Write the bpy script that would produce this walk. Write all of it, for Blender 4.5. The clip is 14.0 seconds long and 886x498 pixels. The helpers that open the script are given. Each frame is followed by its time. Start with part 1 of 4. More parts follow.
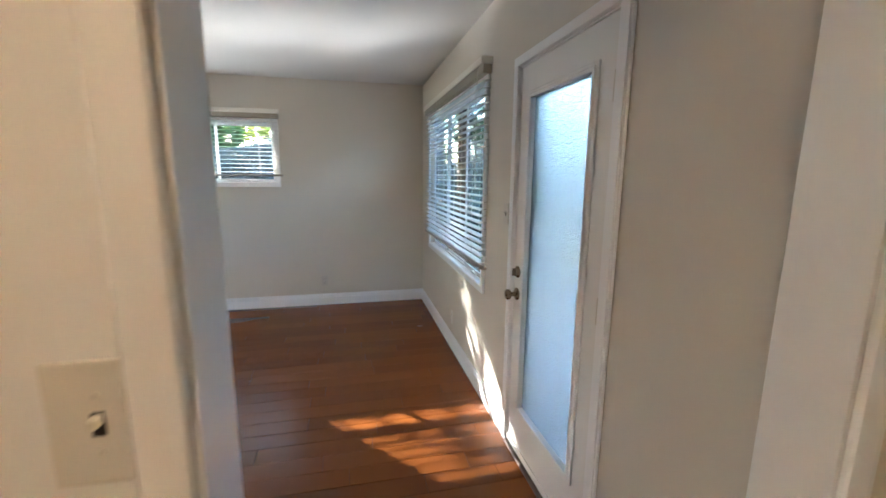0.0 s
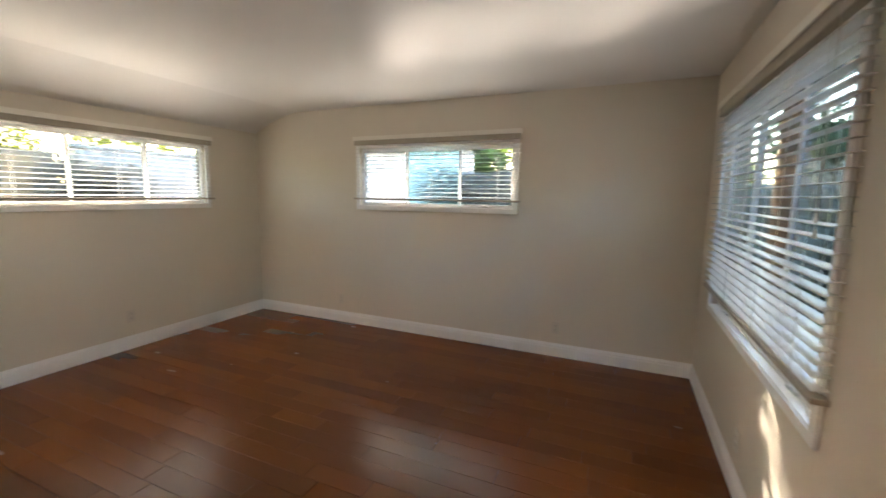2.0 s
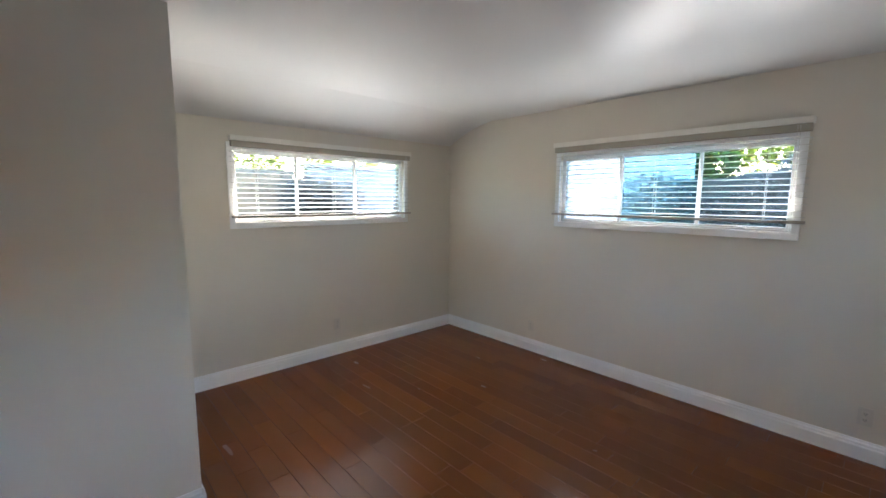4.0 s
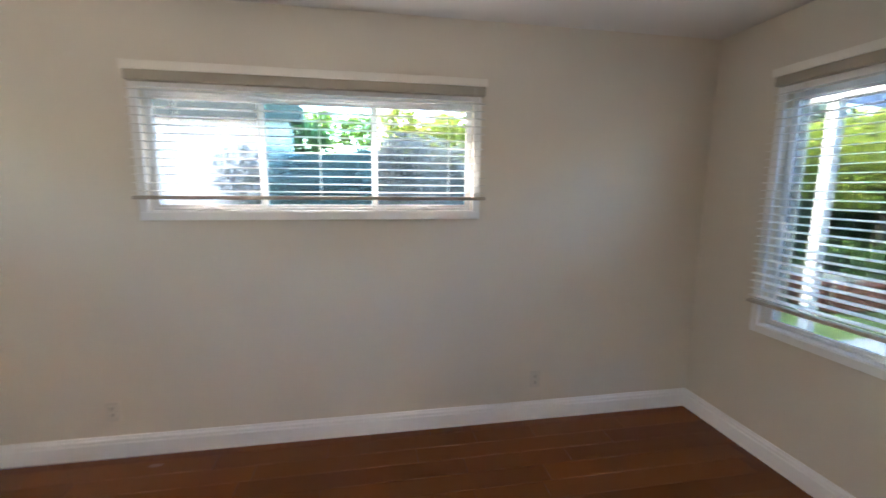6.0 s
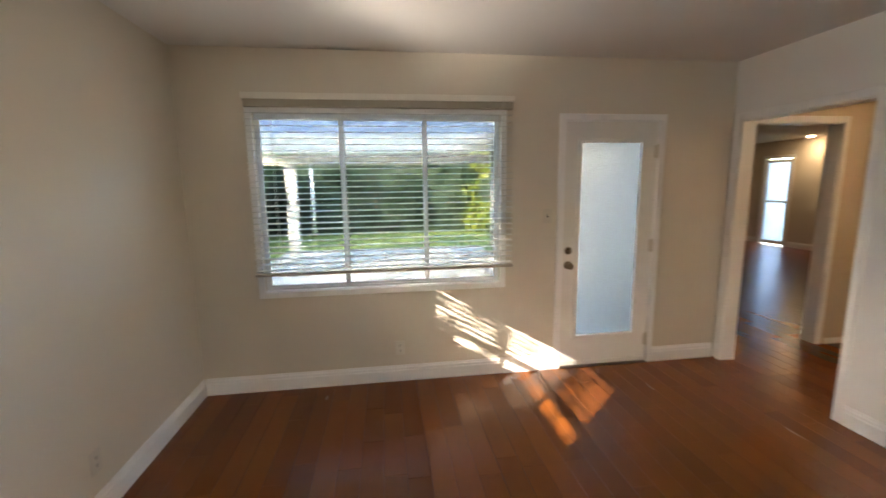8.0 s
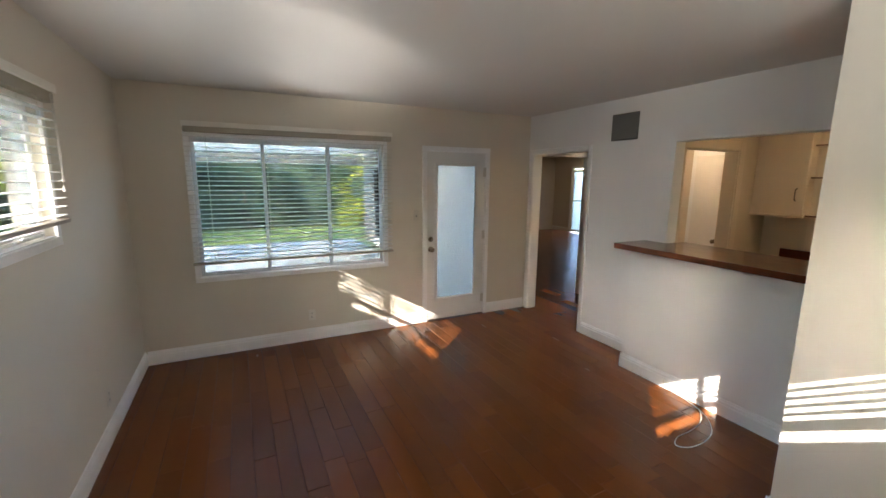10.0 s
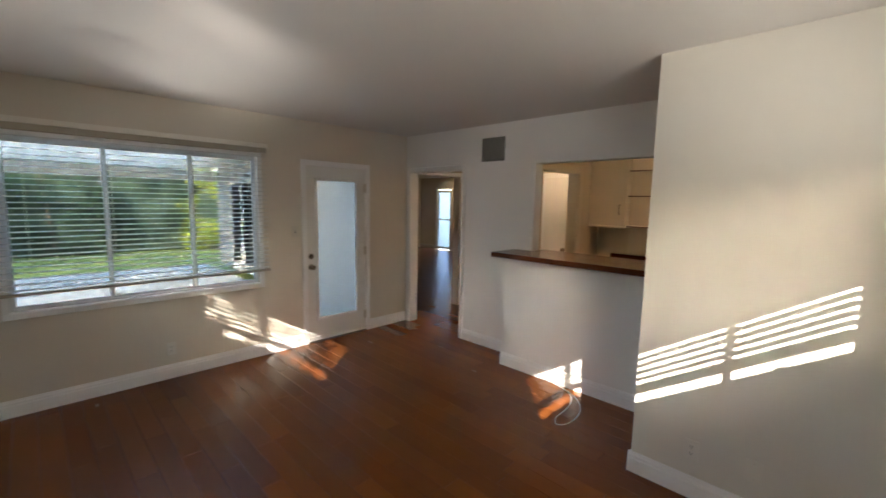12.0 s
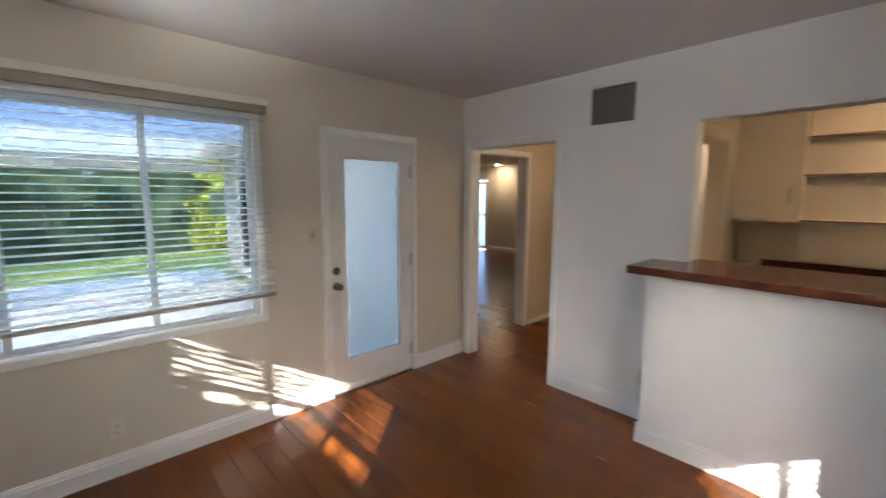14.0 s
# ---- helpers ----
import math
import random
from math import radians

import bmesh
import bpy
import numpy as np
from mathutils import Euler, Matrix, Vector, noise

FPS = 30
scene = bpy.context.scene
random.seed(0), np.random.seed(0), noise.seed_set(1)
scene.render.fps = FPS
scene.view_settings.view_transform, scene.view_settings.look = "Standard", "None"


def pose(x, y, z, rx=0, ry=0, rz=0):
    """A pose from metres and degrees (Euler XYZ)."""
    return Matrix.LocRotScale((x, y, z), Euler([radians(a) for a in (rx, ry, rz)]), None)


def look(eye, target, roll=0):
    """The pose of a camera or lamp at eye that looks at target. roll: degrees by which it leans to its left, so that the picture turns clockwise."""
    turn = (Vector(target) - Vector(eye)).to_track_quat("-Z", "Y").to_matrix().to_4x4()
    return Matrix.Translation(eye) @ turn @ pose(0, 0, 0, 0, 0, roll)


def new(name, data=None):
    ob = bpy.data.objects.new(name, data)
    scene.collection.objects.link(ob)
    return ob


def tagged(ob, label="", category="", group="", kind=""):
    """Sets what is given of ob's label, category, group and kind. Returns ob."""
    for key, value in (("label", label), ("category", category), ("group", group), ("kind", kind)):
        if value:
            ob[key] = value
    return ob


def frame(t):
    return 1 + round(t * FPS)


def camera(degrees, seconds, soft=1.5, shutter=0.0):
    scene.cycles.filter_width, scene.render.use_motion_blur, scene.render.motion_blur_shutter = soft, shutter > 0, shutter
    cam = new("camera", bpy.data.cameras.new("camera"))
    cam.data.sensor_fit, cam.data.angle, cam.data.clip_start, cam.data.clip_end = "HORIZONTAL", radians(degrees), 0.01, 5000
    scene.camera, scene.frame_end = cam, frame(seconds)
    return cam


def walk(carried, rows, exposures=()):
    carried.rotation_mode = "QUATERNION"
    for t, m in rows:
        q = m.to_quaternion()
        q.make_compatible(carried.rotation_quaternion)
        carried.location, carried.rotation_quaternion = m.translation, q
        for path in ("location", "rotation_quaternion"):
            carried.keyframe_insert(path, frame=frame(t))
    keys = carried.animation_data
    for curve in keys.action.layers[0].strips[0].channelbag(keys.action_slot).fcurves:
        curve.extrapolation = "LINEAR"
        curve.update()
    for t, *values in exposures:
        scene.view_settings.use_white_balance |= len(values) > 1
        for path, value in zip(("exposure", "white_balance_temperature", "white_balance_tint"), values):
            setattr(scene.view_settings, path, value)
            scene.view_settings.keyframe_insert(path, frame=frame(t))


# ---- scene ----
cam = camera(94.4, 14.0, soft=1.5, shutter=0.27)
PATH = [
    (0, (0.276, 0.168, 1.507), (0.715, 2.087, 1.153), 0.5),
    (0.2, (0.325, 0.286, 1.518), (0.812, 2.195, 1.179), -0.1),
    (0.5, (0.398, 0.446, 1.536), (0.776, 2.384, 1.216), -0.4),
    (1, (0.500, 0.680, 1.562), (0.525, 2.656, 1.258), 0.0),
    (1.5, (0.594, 0.892, 1.560), (0.236, 2.839, 1.275), 0.4),
    (2, (0.503, 1.041, 1.541), (-0.292, 2.858, 1.281), 0.8),
    (2.5, (0.42, 1.071, 1.562), (-0.889, 2.561, 1.31), 0.2),
    (2.7, (0.452, 1.118, 1.628), (-1.028, 2.434, 1.351), 0.0),
    (4.8, (-0.492, 1.774, 1.632), (-1.886, 3.197, 1.453), 0.7),
    (5, (-0.59, 1.922, 1.598), (-1.843, 3.469, 1.409), 1.3),
    (5.5, (-0.834, 2.232, 1.622), (-1.371, 4.14, 1.355), 0.8),
    (6, (-1.094, 2.545, 1.559), (-0.753, 4.493, 1.259), 0.5),
    (6.5, (-1.423, 2.898, 1.548), (-0.277, 4.508, 1.236), -0.0),
    (7, (-1.646, 3.12, 1.548), (0.005, 4.203, 1.228), -0.1),
    (7.5, (-1.777, 3.4, 1.575), (0.148, 3.856, 1.278), -0.5),
    (8, (-2.007, 3.594, 1.561), (-0.049, 3.324, 1.249), -0.8),
    (8.5, (-2.349, 3.672, 1.593), (-0.538, 2.879, 1.29), 0.2),
    (8.7, (-2.511, 3.679, 1.64), (-0.775, 2.74, 1.318), 0.6),
    (10.8, (-3.373, 4.443, 1.739), (-1.554, 3.669, 1.439), 0.0),
    (11, (-3.353, 4.469, 1.741), (-1.52, 3.72, 1.463), -0.1),
    (11.5, (-3.346, 4.471, 1.7), (-1.618, 3.492, 1.464), 0.3),
    (12, (-3.168, 4.367, 1.661), (-1.774, 2.951, 1.43), 1.1),
    (12.5, (-2.877, 4.301, 1.621), (-1.818, 2.617, 1.411), 1.5),
    (13, (-2.548, 4.043, 1.595), (-1.67, 2.259, 1.384), 1.5),
    (13.5, (-2.181, 3.815, 1.583), (-1.144, 2.122, 1.342), 1.2),
    (14, (-1.71, 3.66, 1.585), (-0.261, 2.305, 1.331), 0.2),
]
# stops, kelvin and tint by which the phone's picture drifts
EXPOSURES = [
    (0.0, 7.03, 5750, 8),
    (0.5, 6.65, 6400, 12),
    (1.0, 6.58, 6800, 14),
    (1.5, 6.50, 7400, 15),
    (2.0, 6.65, 7000, 13),
    (2.5, 7.02, 6250, 11),
    (5.0, 6.52, 5700, 10),
    (5.5, 6.90, 6050, 12),
    (6.0, 6.88, 6200, 14),
    (6.5, 6.45, 7800, 29),
    (7.0, 6.19, 9200, 32),
    (7.5, 6.09, 10200, 33),
    (8.0, 6.84, 7200, 14),
    (8.5, 6.85, 6500, 12),
    (11.0, 6.39, 6150, 10),
    (11.5, 6.37, 5900, 10),
    (12.0, 6.32, 6550, 12),
    (12.5, 6.36, 7350, 13),
    (13.0, 6.30, 7050, 13),
    (13.5, 6.36, 6300, 12),
    (14.0, 6.77, 6050, 12),
]
walk(cam, [(t, look(eye, target, roll)) for t, eye, target, roll in PATH], EXPOSURES)

# ---- world, sun, exposure ----
SUN_X, SUN_Y, SUN_Z = -0.90, 0.98, 0.573
SUN_EL = math.atan2(SUN_Z, math.hypot(SUN_X, SUN_Y))
world = bpy.data.worlds.new("sky_world")
scene.world = world
world.use_nodes = True
wn = world.node_tree
sky = wn.nodes.new("ShaderNodeTexSky")
sky.sky_type, sky.sun_disc = "NISHITA", False
sky.sun_elevation, sky.sun_rotation = SUN_EL, math.atan2(SUN_X, SUN_Y)
sky.air_density, sky.dust_density = 1.0, 1.5
wn.links.new(sky.outputs[0], wn.nodes["Background"].inputs[0])
wn.nodes["Background"].inputs[1].default_value = 0.15
sun = new("sun", bpy.data.lights.new("sun", "SUN"))
sun.data.energy, sun.data.angle, sun.data.color = 0.5, radians(0.5), (1.0, 0.91, 0.78)
sun.matrix_world = look((SUN_X * 30, SUN_Y * 30, SUN_Z * 30), (0, 0, 0))


# ---- plan, in metres ----
WX, EX, NY, SY, CEIL = -3.857, 1.13, 5.0, 0.728, 2.505
SY2 = 0.605                      # hall side of the south wall
BX, BY = -2.332, 1.798           # corner of the projecting wall block
DW0, DW1, DWT = 0.105, 1.046, 2.04   # doorway to the hall
PA0, PA1, PAT = -2.25, -0.866, 2.07  # serving hatch
HX = 1.21                        # hall's east wall
KX0, KX1, KY = -3.6, -0.79, -1.0  # kitchen
HYS = -1.05                      # hall's south end
LX, LY0, LY1 = 7.9, -5.69, 0.80  # big room
GZ = -0.15                       # ground outside


# ---- materials ----
def nd(t, kind, **kw):
    n = t.nodes.new(kind)
    for k, v in kw.items():
        n.inputs[k].default_value = v
    return n


def mix_rgb(t, fac, a, b, mode="MIX"):
    m = t.nodes.new("ShaderNodeMix")
    m.data_type, m.blend_type = "RGBA", mode
    for sock, val in ((m.inputs[0], fac), (m.inputs[6], a), (m.inputs[7], b)):
        if isinstance(val, bpy.types.NodeSocket):
            t.links.new(val, sock)
        else:
            sock.default_value = val if isinstance(val, (int, float)) else (*val, 1)
    return m.outputs[2]


def surface(name, color, rough=0.5, metal=0.0, var=0.06, scale=4.0, grain=120.0, bump=0.05, spread=0.0, island=False, spec=0.5):
    """Two-scale mottled surface: broad tone drift, fine grain relief, uneven gloss."""
    m = bpy.data.materials.new(name)
    m.use_nodes = True
    t = m.node_tree
    b = t.nodes["Principled BSDF"]
    b.inputs["Metallic"].default_value = metal
    b.inputs["Specular IOR Level"].default_value = spec
    pos = t.nodes.new("ShaderNodeNewGeometry")
    big = nd(t, "ShaderNodeTexNoise", Scale=scale, Detail=4.0)
    fine = nd(t, "ShaderNodeTexNoise", Scale=grain, Detail=3.0)
    for n in (big, fine):
        t.links.new(pos.outputs["Position"], n.inputs["Vector"])
    dark = tuple(c * (1 - var * 2) for c in color)
    lite = tuple(min(1, c * (1 + var * 2)) for c in color)
    col = mix_rgb(t, big.outputs[0], dark, lite)
    if spread:
        if island:
            rnd = pos.outputs["Random Per Island"]
        else:
            rnd = t.nodes.new("ShaderNodeObjectInfo").outputs["Random"]
        ramp = t.nodes.new("ShaderNodeMapRange")
        ramp.inputs[3].default_value, ramp.inputs[4].default_value = 1 - spread, 1 + spread
        t.links.new(rnd, ramp.inputs[0])
        mul = t.nodes.new("ShaderNodeVectorMath")
        mul.operation = "SCALE"
        t.links.new(col, mul.inputs[0])
        t.links.new(ramp.outputs[0], mul.inputs["Scale"])
        col = mul.outputs[0]
    t.links.new(col, b.inputs["Base Color"])
    rr = t.nodes.new("ShaderNodeMapRange")
    rr.inputs[3].default_value, rr.inputs[4].default_value = max(0.02, rough - 0.08), min(1, rough + 0.08)
    t.links.new(big.outputs[0], rr.inputs[0])
    t.links.new(rr.outputs[0], b.inputs["Roughness"])
    if bump:
        bp = nd(t, "ShaderNodeBump", Strength=min(1, bump * 4), Distance=0.002)
        t.links.new(fine.outputs[0], bp.inputs["Height"])
        t.links.new(bp.outputs[0], b.inputs["Normal"])
    return m


def wood_floor(name, along_x=True, island=False):
    """Hand-scraped stained planks: tone per plank, streaks, knots, scraped waves across the gloss."""
    m = bpy.data.materials.new(name)
    m.use_nodes = True
    t = m.node_tree
    b = t.nodes["Principled BSDF"]
    geo = t.nodes.new("ShaderNodeNewGeometry")
    rnd = geo.outputs["Random Per Island"] if island else t.nodes.new("ShaderNodeObjectInfo").outputs["Random"]
    off = nd(t, "ShaderNodeCombineXYZ")
    sc = t.nodes.new("ShaderNodeMath")
    sc.operation = "MULTIPLY"
    sc.inputs[1].default_value = 37.0
    t.links.new(rnd, sc.inputs[0])
    t.links.new(sc.outputs[0], off.inputs[2])
    add = t.nodes.new("ShaderNodeVectorMath")
    t.links.new(geo.outputs["Position"], add.inputs[0])
    t.links.new(off.outputs[0], add.inputs[1])
    maps = []
    for s in ((1.6, 14, 1), (5, 60, 1), (2.0, 6.0, 1), (2.5, 15, 1)):
        mp = nd(t, "ShaderNodeMapping", Scale=s)
        t.links.new(add.outputs[0], mp.inputs[0])
        n = nd(t, "ShaderNodeTexNoise", Scale=1.0, Detail=2.0, Roughness=0.45)
        t.links.new(mp.outputs[0], n.inputs["Vector"])
        maps.append(n.outputs[0])
    streak, grain, blotch, scrape = maps
    r1 = t.nodes.new("ShaderNodeValToRGB")
    r1.color_ramp.elements[0].position, r1.color_ramp.elements[0].color = 0.1, (0.186, 0.0545, 0.0094, 1)
    r1.color_ramp.elements[1].position, r1.color_ramp.elements[1].color = 0.80, (0.198, 0.0590, 0.0103, 1)
    t.links.new(streak, r1.inputs[0])
    tone = t.nodes.new("ShaderNodeMapRange")
    tone.inputs[3].default_value, tone.inputs[4].default_value = 0.72, 1.04
    t.links.new(rnd, tone.inputs[0])
    v = t.nodes.new("ShaderNodeVectorMath")
    v.operation = "SCALE"
    t.links.new(r1.outputs[0], v.inputs[0])
    t.links.new(tone.outputs[0], v.inputs["Scale"])
    k = t.nodes.new("ShaderNodeMapRange")
    k.inputs[1].default_value, k.inputs[2].default_value = 0.25, 0.85
    k.inputs[3].default_value, k.inputs[4].default_value = 0.0, 0.16
    t.links.new(blotch, k.inputs[0])
    c = mix_rgb(t, k.outputs[0], v.outputs[0], (0.070, 0.020, 0.005))
    g = t.nodes.new("ShaderNodeMapRange")
    g.inputs[3].default_value, g.inputs[4].default_value = 0.985, 1.015
    t.links.new(grain, g.inputs[0])
    v2 = t.nodes.new("ShaderNodeVectorMath")
    v2.operation = "SCALE"
    t.links.new(c, v2.inputs[0])
    t.links.new(g.outputs[0], v2.inputs["Scale"])
    b.inputs["Specular IOR Level"].default_value = 0.36
    t.links.new(v2.outputs[0], b.inputs["Base Color"])
    rr = t.nodes.new("ShaderNodeMapRange")
    rr.inputs[3].default_value, rr.inputs[4].default_value = 0.262, 0.278
    t.links.new(blotch, rr.inputs[0])
    t.links.new(rr.outputs[0], b.inputs["Roughness"])
    return m


def dimming_glass(name, tint=(0.275, 0.285, 0.275)):
    m = bpy.data.materials.new(name)
    m.use_nodes = True
    t = m.node_tree
    t.nodes.remove(t.nodes["Principled BSDF"])
    out = t.nodes["Material Output"]
    a = nd(t, "ShaderNodeBsdfTransparent", Color=(*tint, 1))
    g = nd(t, "ShaderNodeBsdfGlossy", Roughness=0.0)
    f = nd(t, "ShaderNodeLayerWeight", Blend=0.5)
    pw = t.nodes.new("ShaderNodeMath")
    pw.operation = "POWER"
    pw.inputs[1].default_value = 4.0
    t.links.new(f.outputs["Facing"], pw.inputs[0])
    gain = t.nodes.new("ShaderNodeMapRange")
    gain.inputs[3].default_value, gain.inputs[4].default_value = 0.008, 0.25
    t.links.new(pw.outputs[0], gain.inputs[0])
    mx = t.nodes.new("ShaderNodeMixShader")
    t.links.new(gain.outputs[0], mx.inputs[0])
    t.links.new(a.outputs[0], mx.inputs[1])
    t.links.new(g.outputs[0], mx.inputs[2])
    t.links.new(mx.outputs[0], out.inputs[0])
    return m


def pebbled_glass(name, tone=(0.135, 0.150, 0.147)):
    """Obscure glass: milky, with a crackled relief of raised veins."""
    m = bpy.data.materials.new(name)
    m.use_nodes = True
    t = m.node_tree
    b = t.nodes["Principled BSDF"]
    b.inputs["Base Color"].default_value = (*tone, 1)
    b.inputs["Roughness"].default_value = 0.42
    b.inputs["Transmission Weight"].default_value = 0.9
    b.inputs["IOR"].default_value = 1.3
    geo = t.nodes.new("ShaderNodeNewGeometry")
    wob = nd(t, "ShaderNodeTexNoise", Scale=26.0, Detail=3.0)
    t.links.new(geo.outputs["Position"], wob.inputs["Vector"])
    vs = t.nodes.new("ShaderNodeVectorMath")
    vs.operation = "SCALE"
    vs.inputs["Scale"].default_value = 0.07
    t.links.new(wob.outputs["Color"], vs.inputs[0])
    ad = t.nodes.new("ShaderNodeVectorMath")
    t.links.new(geo.outputs["Position"], ad.inputs[0])
    t.links.new(vs.outputs[0], ad.inputs[1])
    vor = t.nodes.new("ShaderNodeTexVoronoi")
    vor.feature = "DISTANCE_TO_EDGE"
    vor.inputs["Scale"].default_value = 50.0
    t.links.new(ad.outputs[0], vor.inputs["Vector"])
    mr = t.nodes.new("ShaderNodeMapRange")
    mr.inputs[2].default_value, mr.inputs[3].default_value, mr.inputs[4].default_value = 0.16, 1.0, 0.0
    t.links.new(vor.outputs[0], mr.inputs[0])
    bp = nd(t, "ShaderNodeBump", Strength=0.5, Distance=0.004)
    t.links.new(mr.outputs[0], bp.inputs["Height"])
    t.links.new(bp.outputs[0], b.inputs["Normal"])
    return m


def glowing(name, color, strength):
    m = bpy.data.materials.new(name)
    m.use_nodes = True
    b = m.node_tree.nodes["Principled BSDF"]
    b.inputs["Base Color"].default_value = (*color, 1)
    b.inputs["Emission Color"].default_value = (*color, 1)
    b.inputs["Emission Strength"].default_value = strength
    return m


def leaf_mat(name, color, spread=0.45):
    m = surface(name, color, 0.5, var=0.12, scale=1.3, bump=0, spread=spread, island=True)
    t = m.node_tree
    b = t.nodes["Principled BSDF"]
    tr = nd(t, "ShaderNodeBsdfTranslucent")
    src = b.inputs["Base Color"].links[0].from_socket
    t.links.new(src, tr.inputs[0])
    mx = nd(t, "ShaderNodeMixShader")
    mx.inputs[0].default_value = 0.4
    t.links.new(b.outputs[0], mx.inputs[1])
    t.links.new(tr.outputs[0], mx.inputs[2])
    t.links.new(mx.outputs[0], t.nodes["Material Output"].inputs[0])
    return m


M_WALL = surface("greige_wall_paint", (0.725, 0.672, 0.578), 0.55, var=0.02, scale=1.2, grain=160, bump=0.05, spec=0.35)
M_WHITEWALL = surface("soft_white_wall_paint", (0.89, 0.885, 0.865), 0.55, var=0.02, scale=1.2, grain=160, bump=0.05, spec=0.35)
M_CEIL = surface("ceiling_paint", (0.74, 0.72, 0.69), 0.7, var=0.02, scale=1.0, grain=140, bump=0.06, spec=0.3)
M_BLOCKWALL = surface("cream_wall_paint", (0.76, 0.73, 0.655), 0.55, var=0.02, scale=1.2, grain=160, bump=0.05, spec=0.35)
M_TRIM = surface("white_gloss_trim", (0.92, 0.92, 0.91), 0.33, var=0.015, scale=3, grain=60, bump=0.02)
M_DOOR = surface("white_door_paint", (0.85, 0.84, 0.80), 0.35, var=0.015, scale=2, grain=70, bump=0.02)
M_VINYL = surface("white_vinyl", (0.78, 0.79, 0.79), 0.4, var=0.01, bump=0)
M_SLAT = surface("off_white_slat", (0.85, 0.84, 0.81), 0.24, var=0.02, scale=9, grain=40, bump=0.02)
M_VALANCE = surface("cream_valance", (0.84, 0.81, 0.73), 0.45, var=0.02, scale=6, grain=50, bump=0.02)
M_HEADRAIL = surface("taupe_headrail", (0.40, 0.36, 0.29), 0.5, var=0.04, scale=6, grain=50, bump=0.02)
M_CORD = surface("blind_cord", (0.62, 0.60, 0.55), 0.8, var=0.03, bump=0)
M_PLATE = surface("ivory_plastic", (0.77, 0.74, 0.665), 0.35, var=0.01, bump=0)
M_PLATE_PAINTED = surface("painted_over_plate", (0.66, 0.62, 0.54), 0.45, var=0.01, bump=0)
M_SLOT = surface("dark_slot", (0.03, 0.03, 0.03), 0.6, var=0.02, bump=0)
M_NICKEL = surface("aged_nickel", (0.24, 0.195, 0.145), 0.28, metal=1.0, var=0.08, scale=40, bump=0.01)
M_HINGE = surface("satin_hinge", (0.66, 0.63, 0.56), 0.45, metal=0.15, var=0.05, scale=30, bump=0.01)
M_BRONZE = surface("bronze_threshold", (0.09, 0.06, 0.045), 0.45, metal=0.6, var=0.15, scale=12, bump=0.03)
M_VENT = surface("grey_vent_metal", (0.17, 0.168, 0.155), 0.5, metal=0.3, var=0.05, scale=20, bump=0.01)
M_VOID_SHADE = surface("void_shade", (0.02, 0.02, 0.02), 0.9, var=0.05, bump=0)
M_PLANK = wood_floor("scraped_plank")
M_PLANK_FAR = wood_floor("scraped_plank_far", island=True)
M_SUB = surface("dark_seam", (0.085, 0.028, 0.009), 0.6, var=0.1, bump=0)
M_COUNTER = surface("redbrown_counter", (0.105, 0.030, 0.012), 0.2, var=0.22, scale=9, grain=60, bump=0.02)
M_KCAB = surface("cream_cabinet", (0.66, 0.56, 0.42), 0.4, var=0.02, scale=4, grain=60, bump=0.02)
M_KWALL = surface("tan_kitchen_wall", (0.62, 0.52, 0.38), 0.55, var=0.02, scale=2, bump=0.03)
M_SHELFEDGE = surface("dark_shelf_edge", (0.16, 0.09, 0.05), 0.4, var=0.1, scale=12, bump=0.02)
M_HALL = surface("tan_hall_wall", (0.62, 0.53, 0.41), 0.55, var=0.02, scale=2, bump=0.04)
# pane tints cut the brightness of the outdoor view, set apart for each side
M_GLASS = dimming_glass("window_glass")
M_TINT = dimming_glass("screened_glass", (0.27, 0.35, 0.36))
M_GLASS_HIGH = dimming_glass("high_window_glass", (0.36, 0.36, 0.35))
M_GLASS_WEST = dimming_glass("west_window_glass", (0.27, 0.27, 0.26))
M_PEBBLE = pebbled_glass("pebbled_glass")
M_FROST = pebbled_glass("entrance_glass", (0.05, 0.058, 0.08))
M_CABLE = surface("white_cable", (0.74, 0.72, 0.66), 0.45, var=0.02, bump=0)
M_STUCCO = surface("white_stucco", (0.78, 0.76, 0.73), 0.85, var=0.05, scale=1.5, grain=60, bump=0.2)
M_PINKWALL = surface("pinkish_stucco", (0.86, 0.75, 0.67), 0.85, var=0.04, scale=1.5, grain=60, bump=0.2)
M_BLOCK = surface("beige_block", (0.70, 0.52, 0.33), 0.85, var=0.07, scale=2, grain=50, bump=0.2, spread=0.08)
M_TAUPE = surface("taupe_stucco", (0.46, 0.42, 0.375), 0.85, var=0.05, scale=1.5, grain=60, bump=0.2)
M_CONC = surface("patio_concrete", (0.58, 0.57, 0.56), 0.8, var=0.08, scale=0.9, grain=40, bump=0.12)
M_PALE_CONC = surface("pale_concrete", (0.55, 0.53, 0.50), 0.8, var=0.06, scale=1.1, grain=40, bump=0.12)
M_GRASS = surface("lawn", (0.19, 0.24, 0.055), 0.9, var=0.18, scale=0.7, grain=35, bump=0.3)
M_WHITEPOST = surface("white_post_paint", (0.80, 0.80, 0.78), 0.45, var=0.03, scale=5, bump=0.03)
M_BEAM = surface("cream_beam_paint", (0.66, 0.62, 0.53), 0.5, var=0.03, scale=4, bump=0.03)


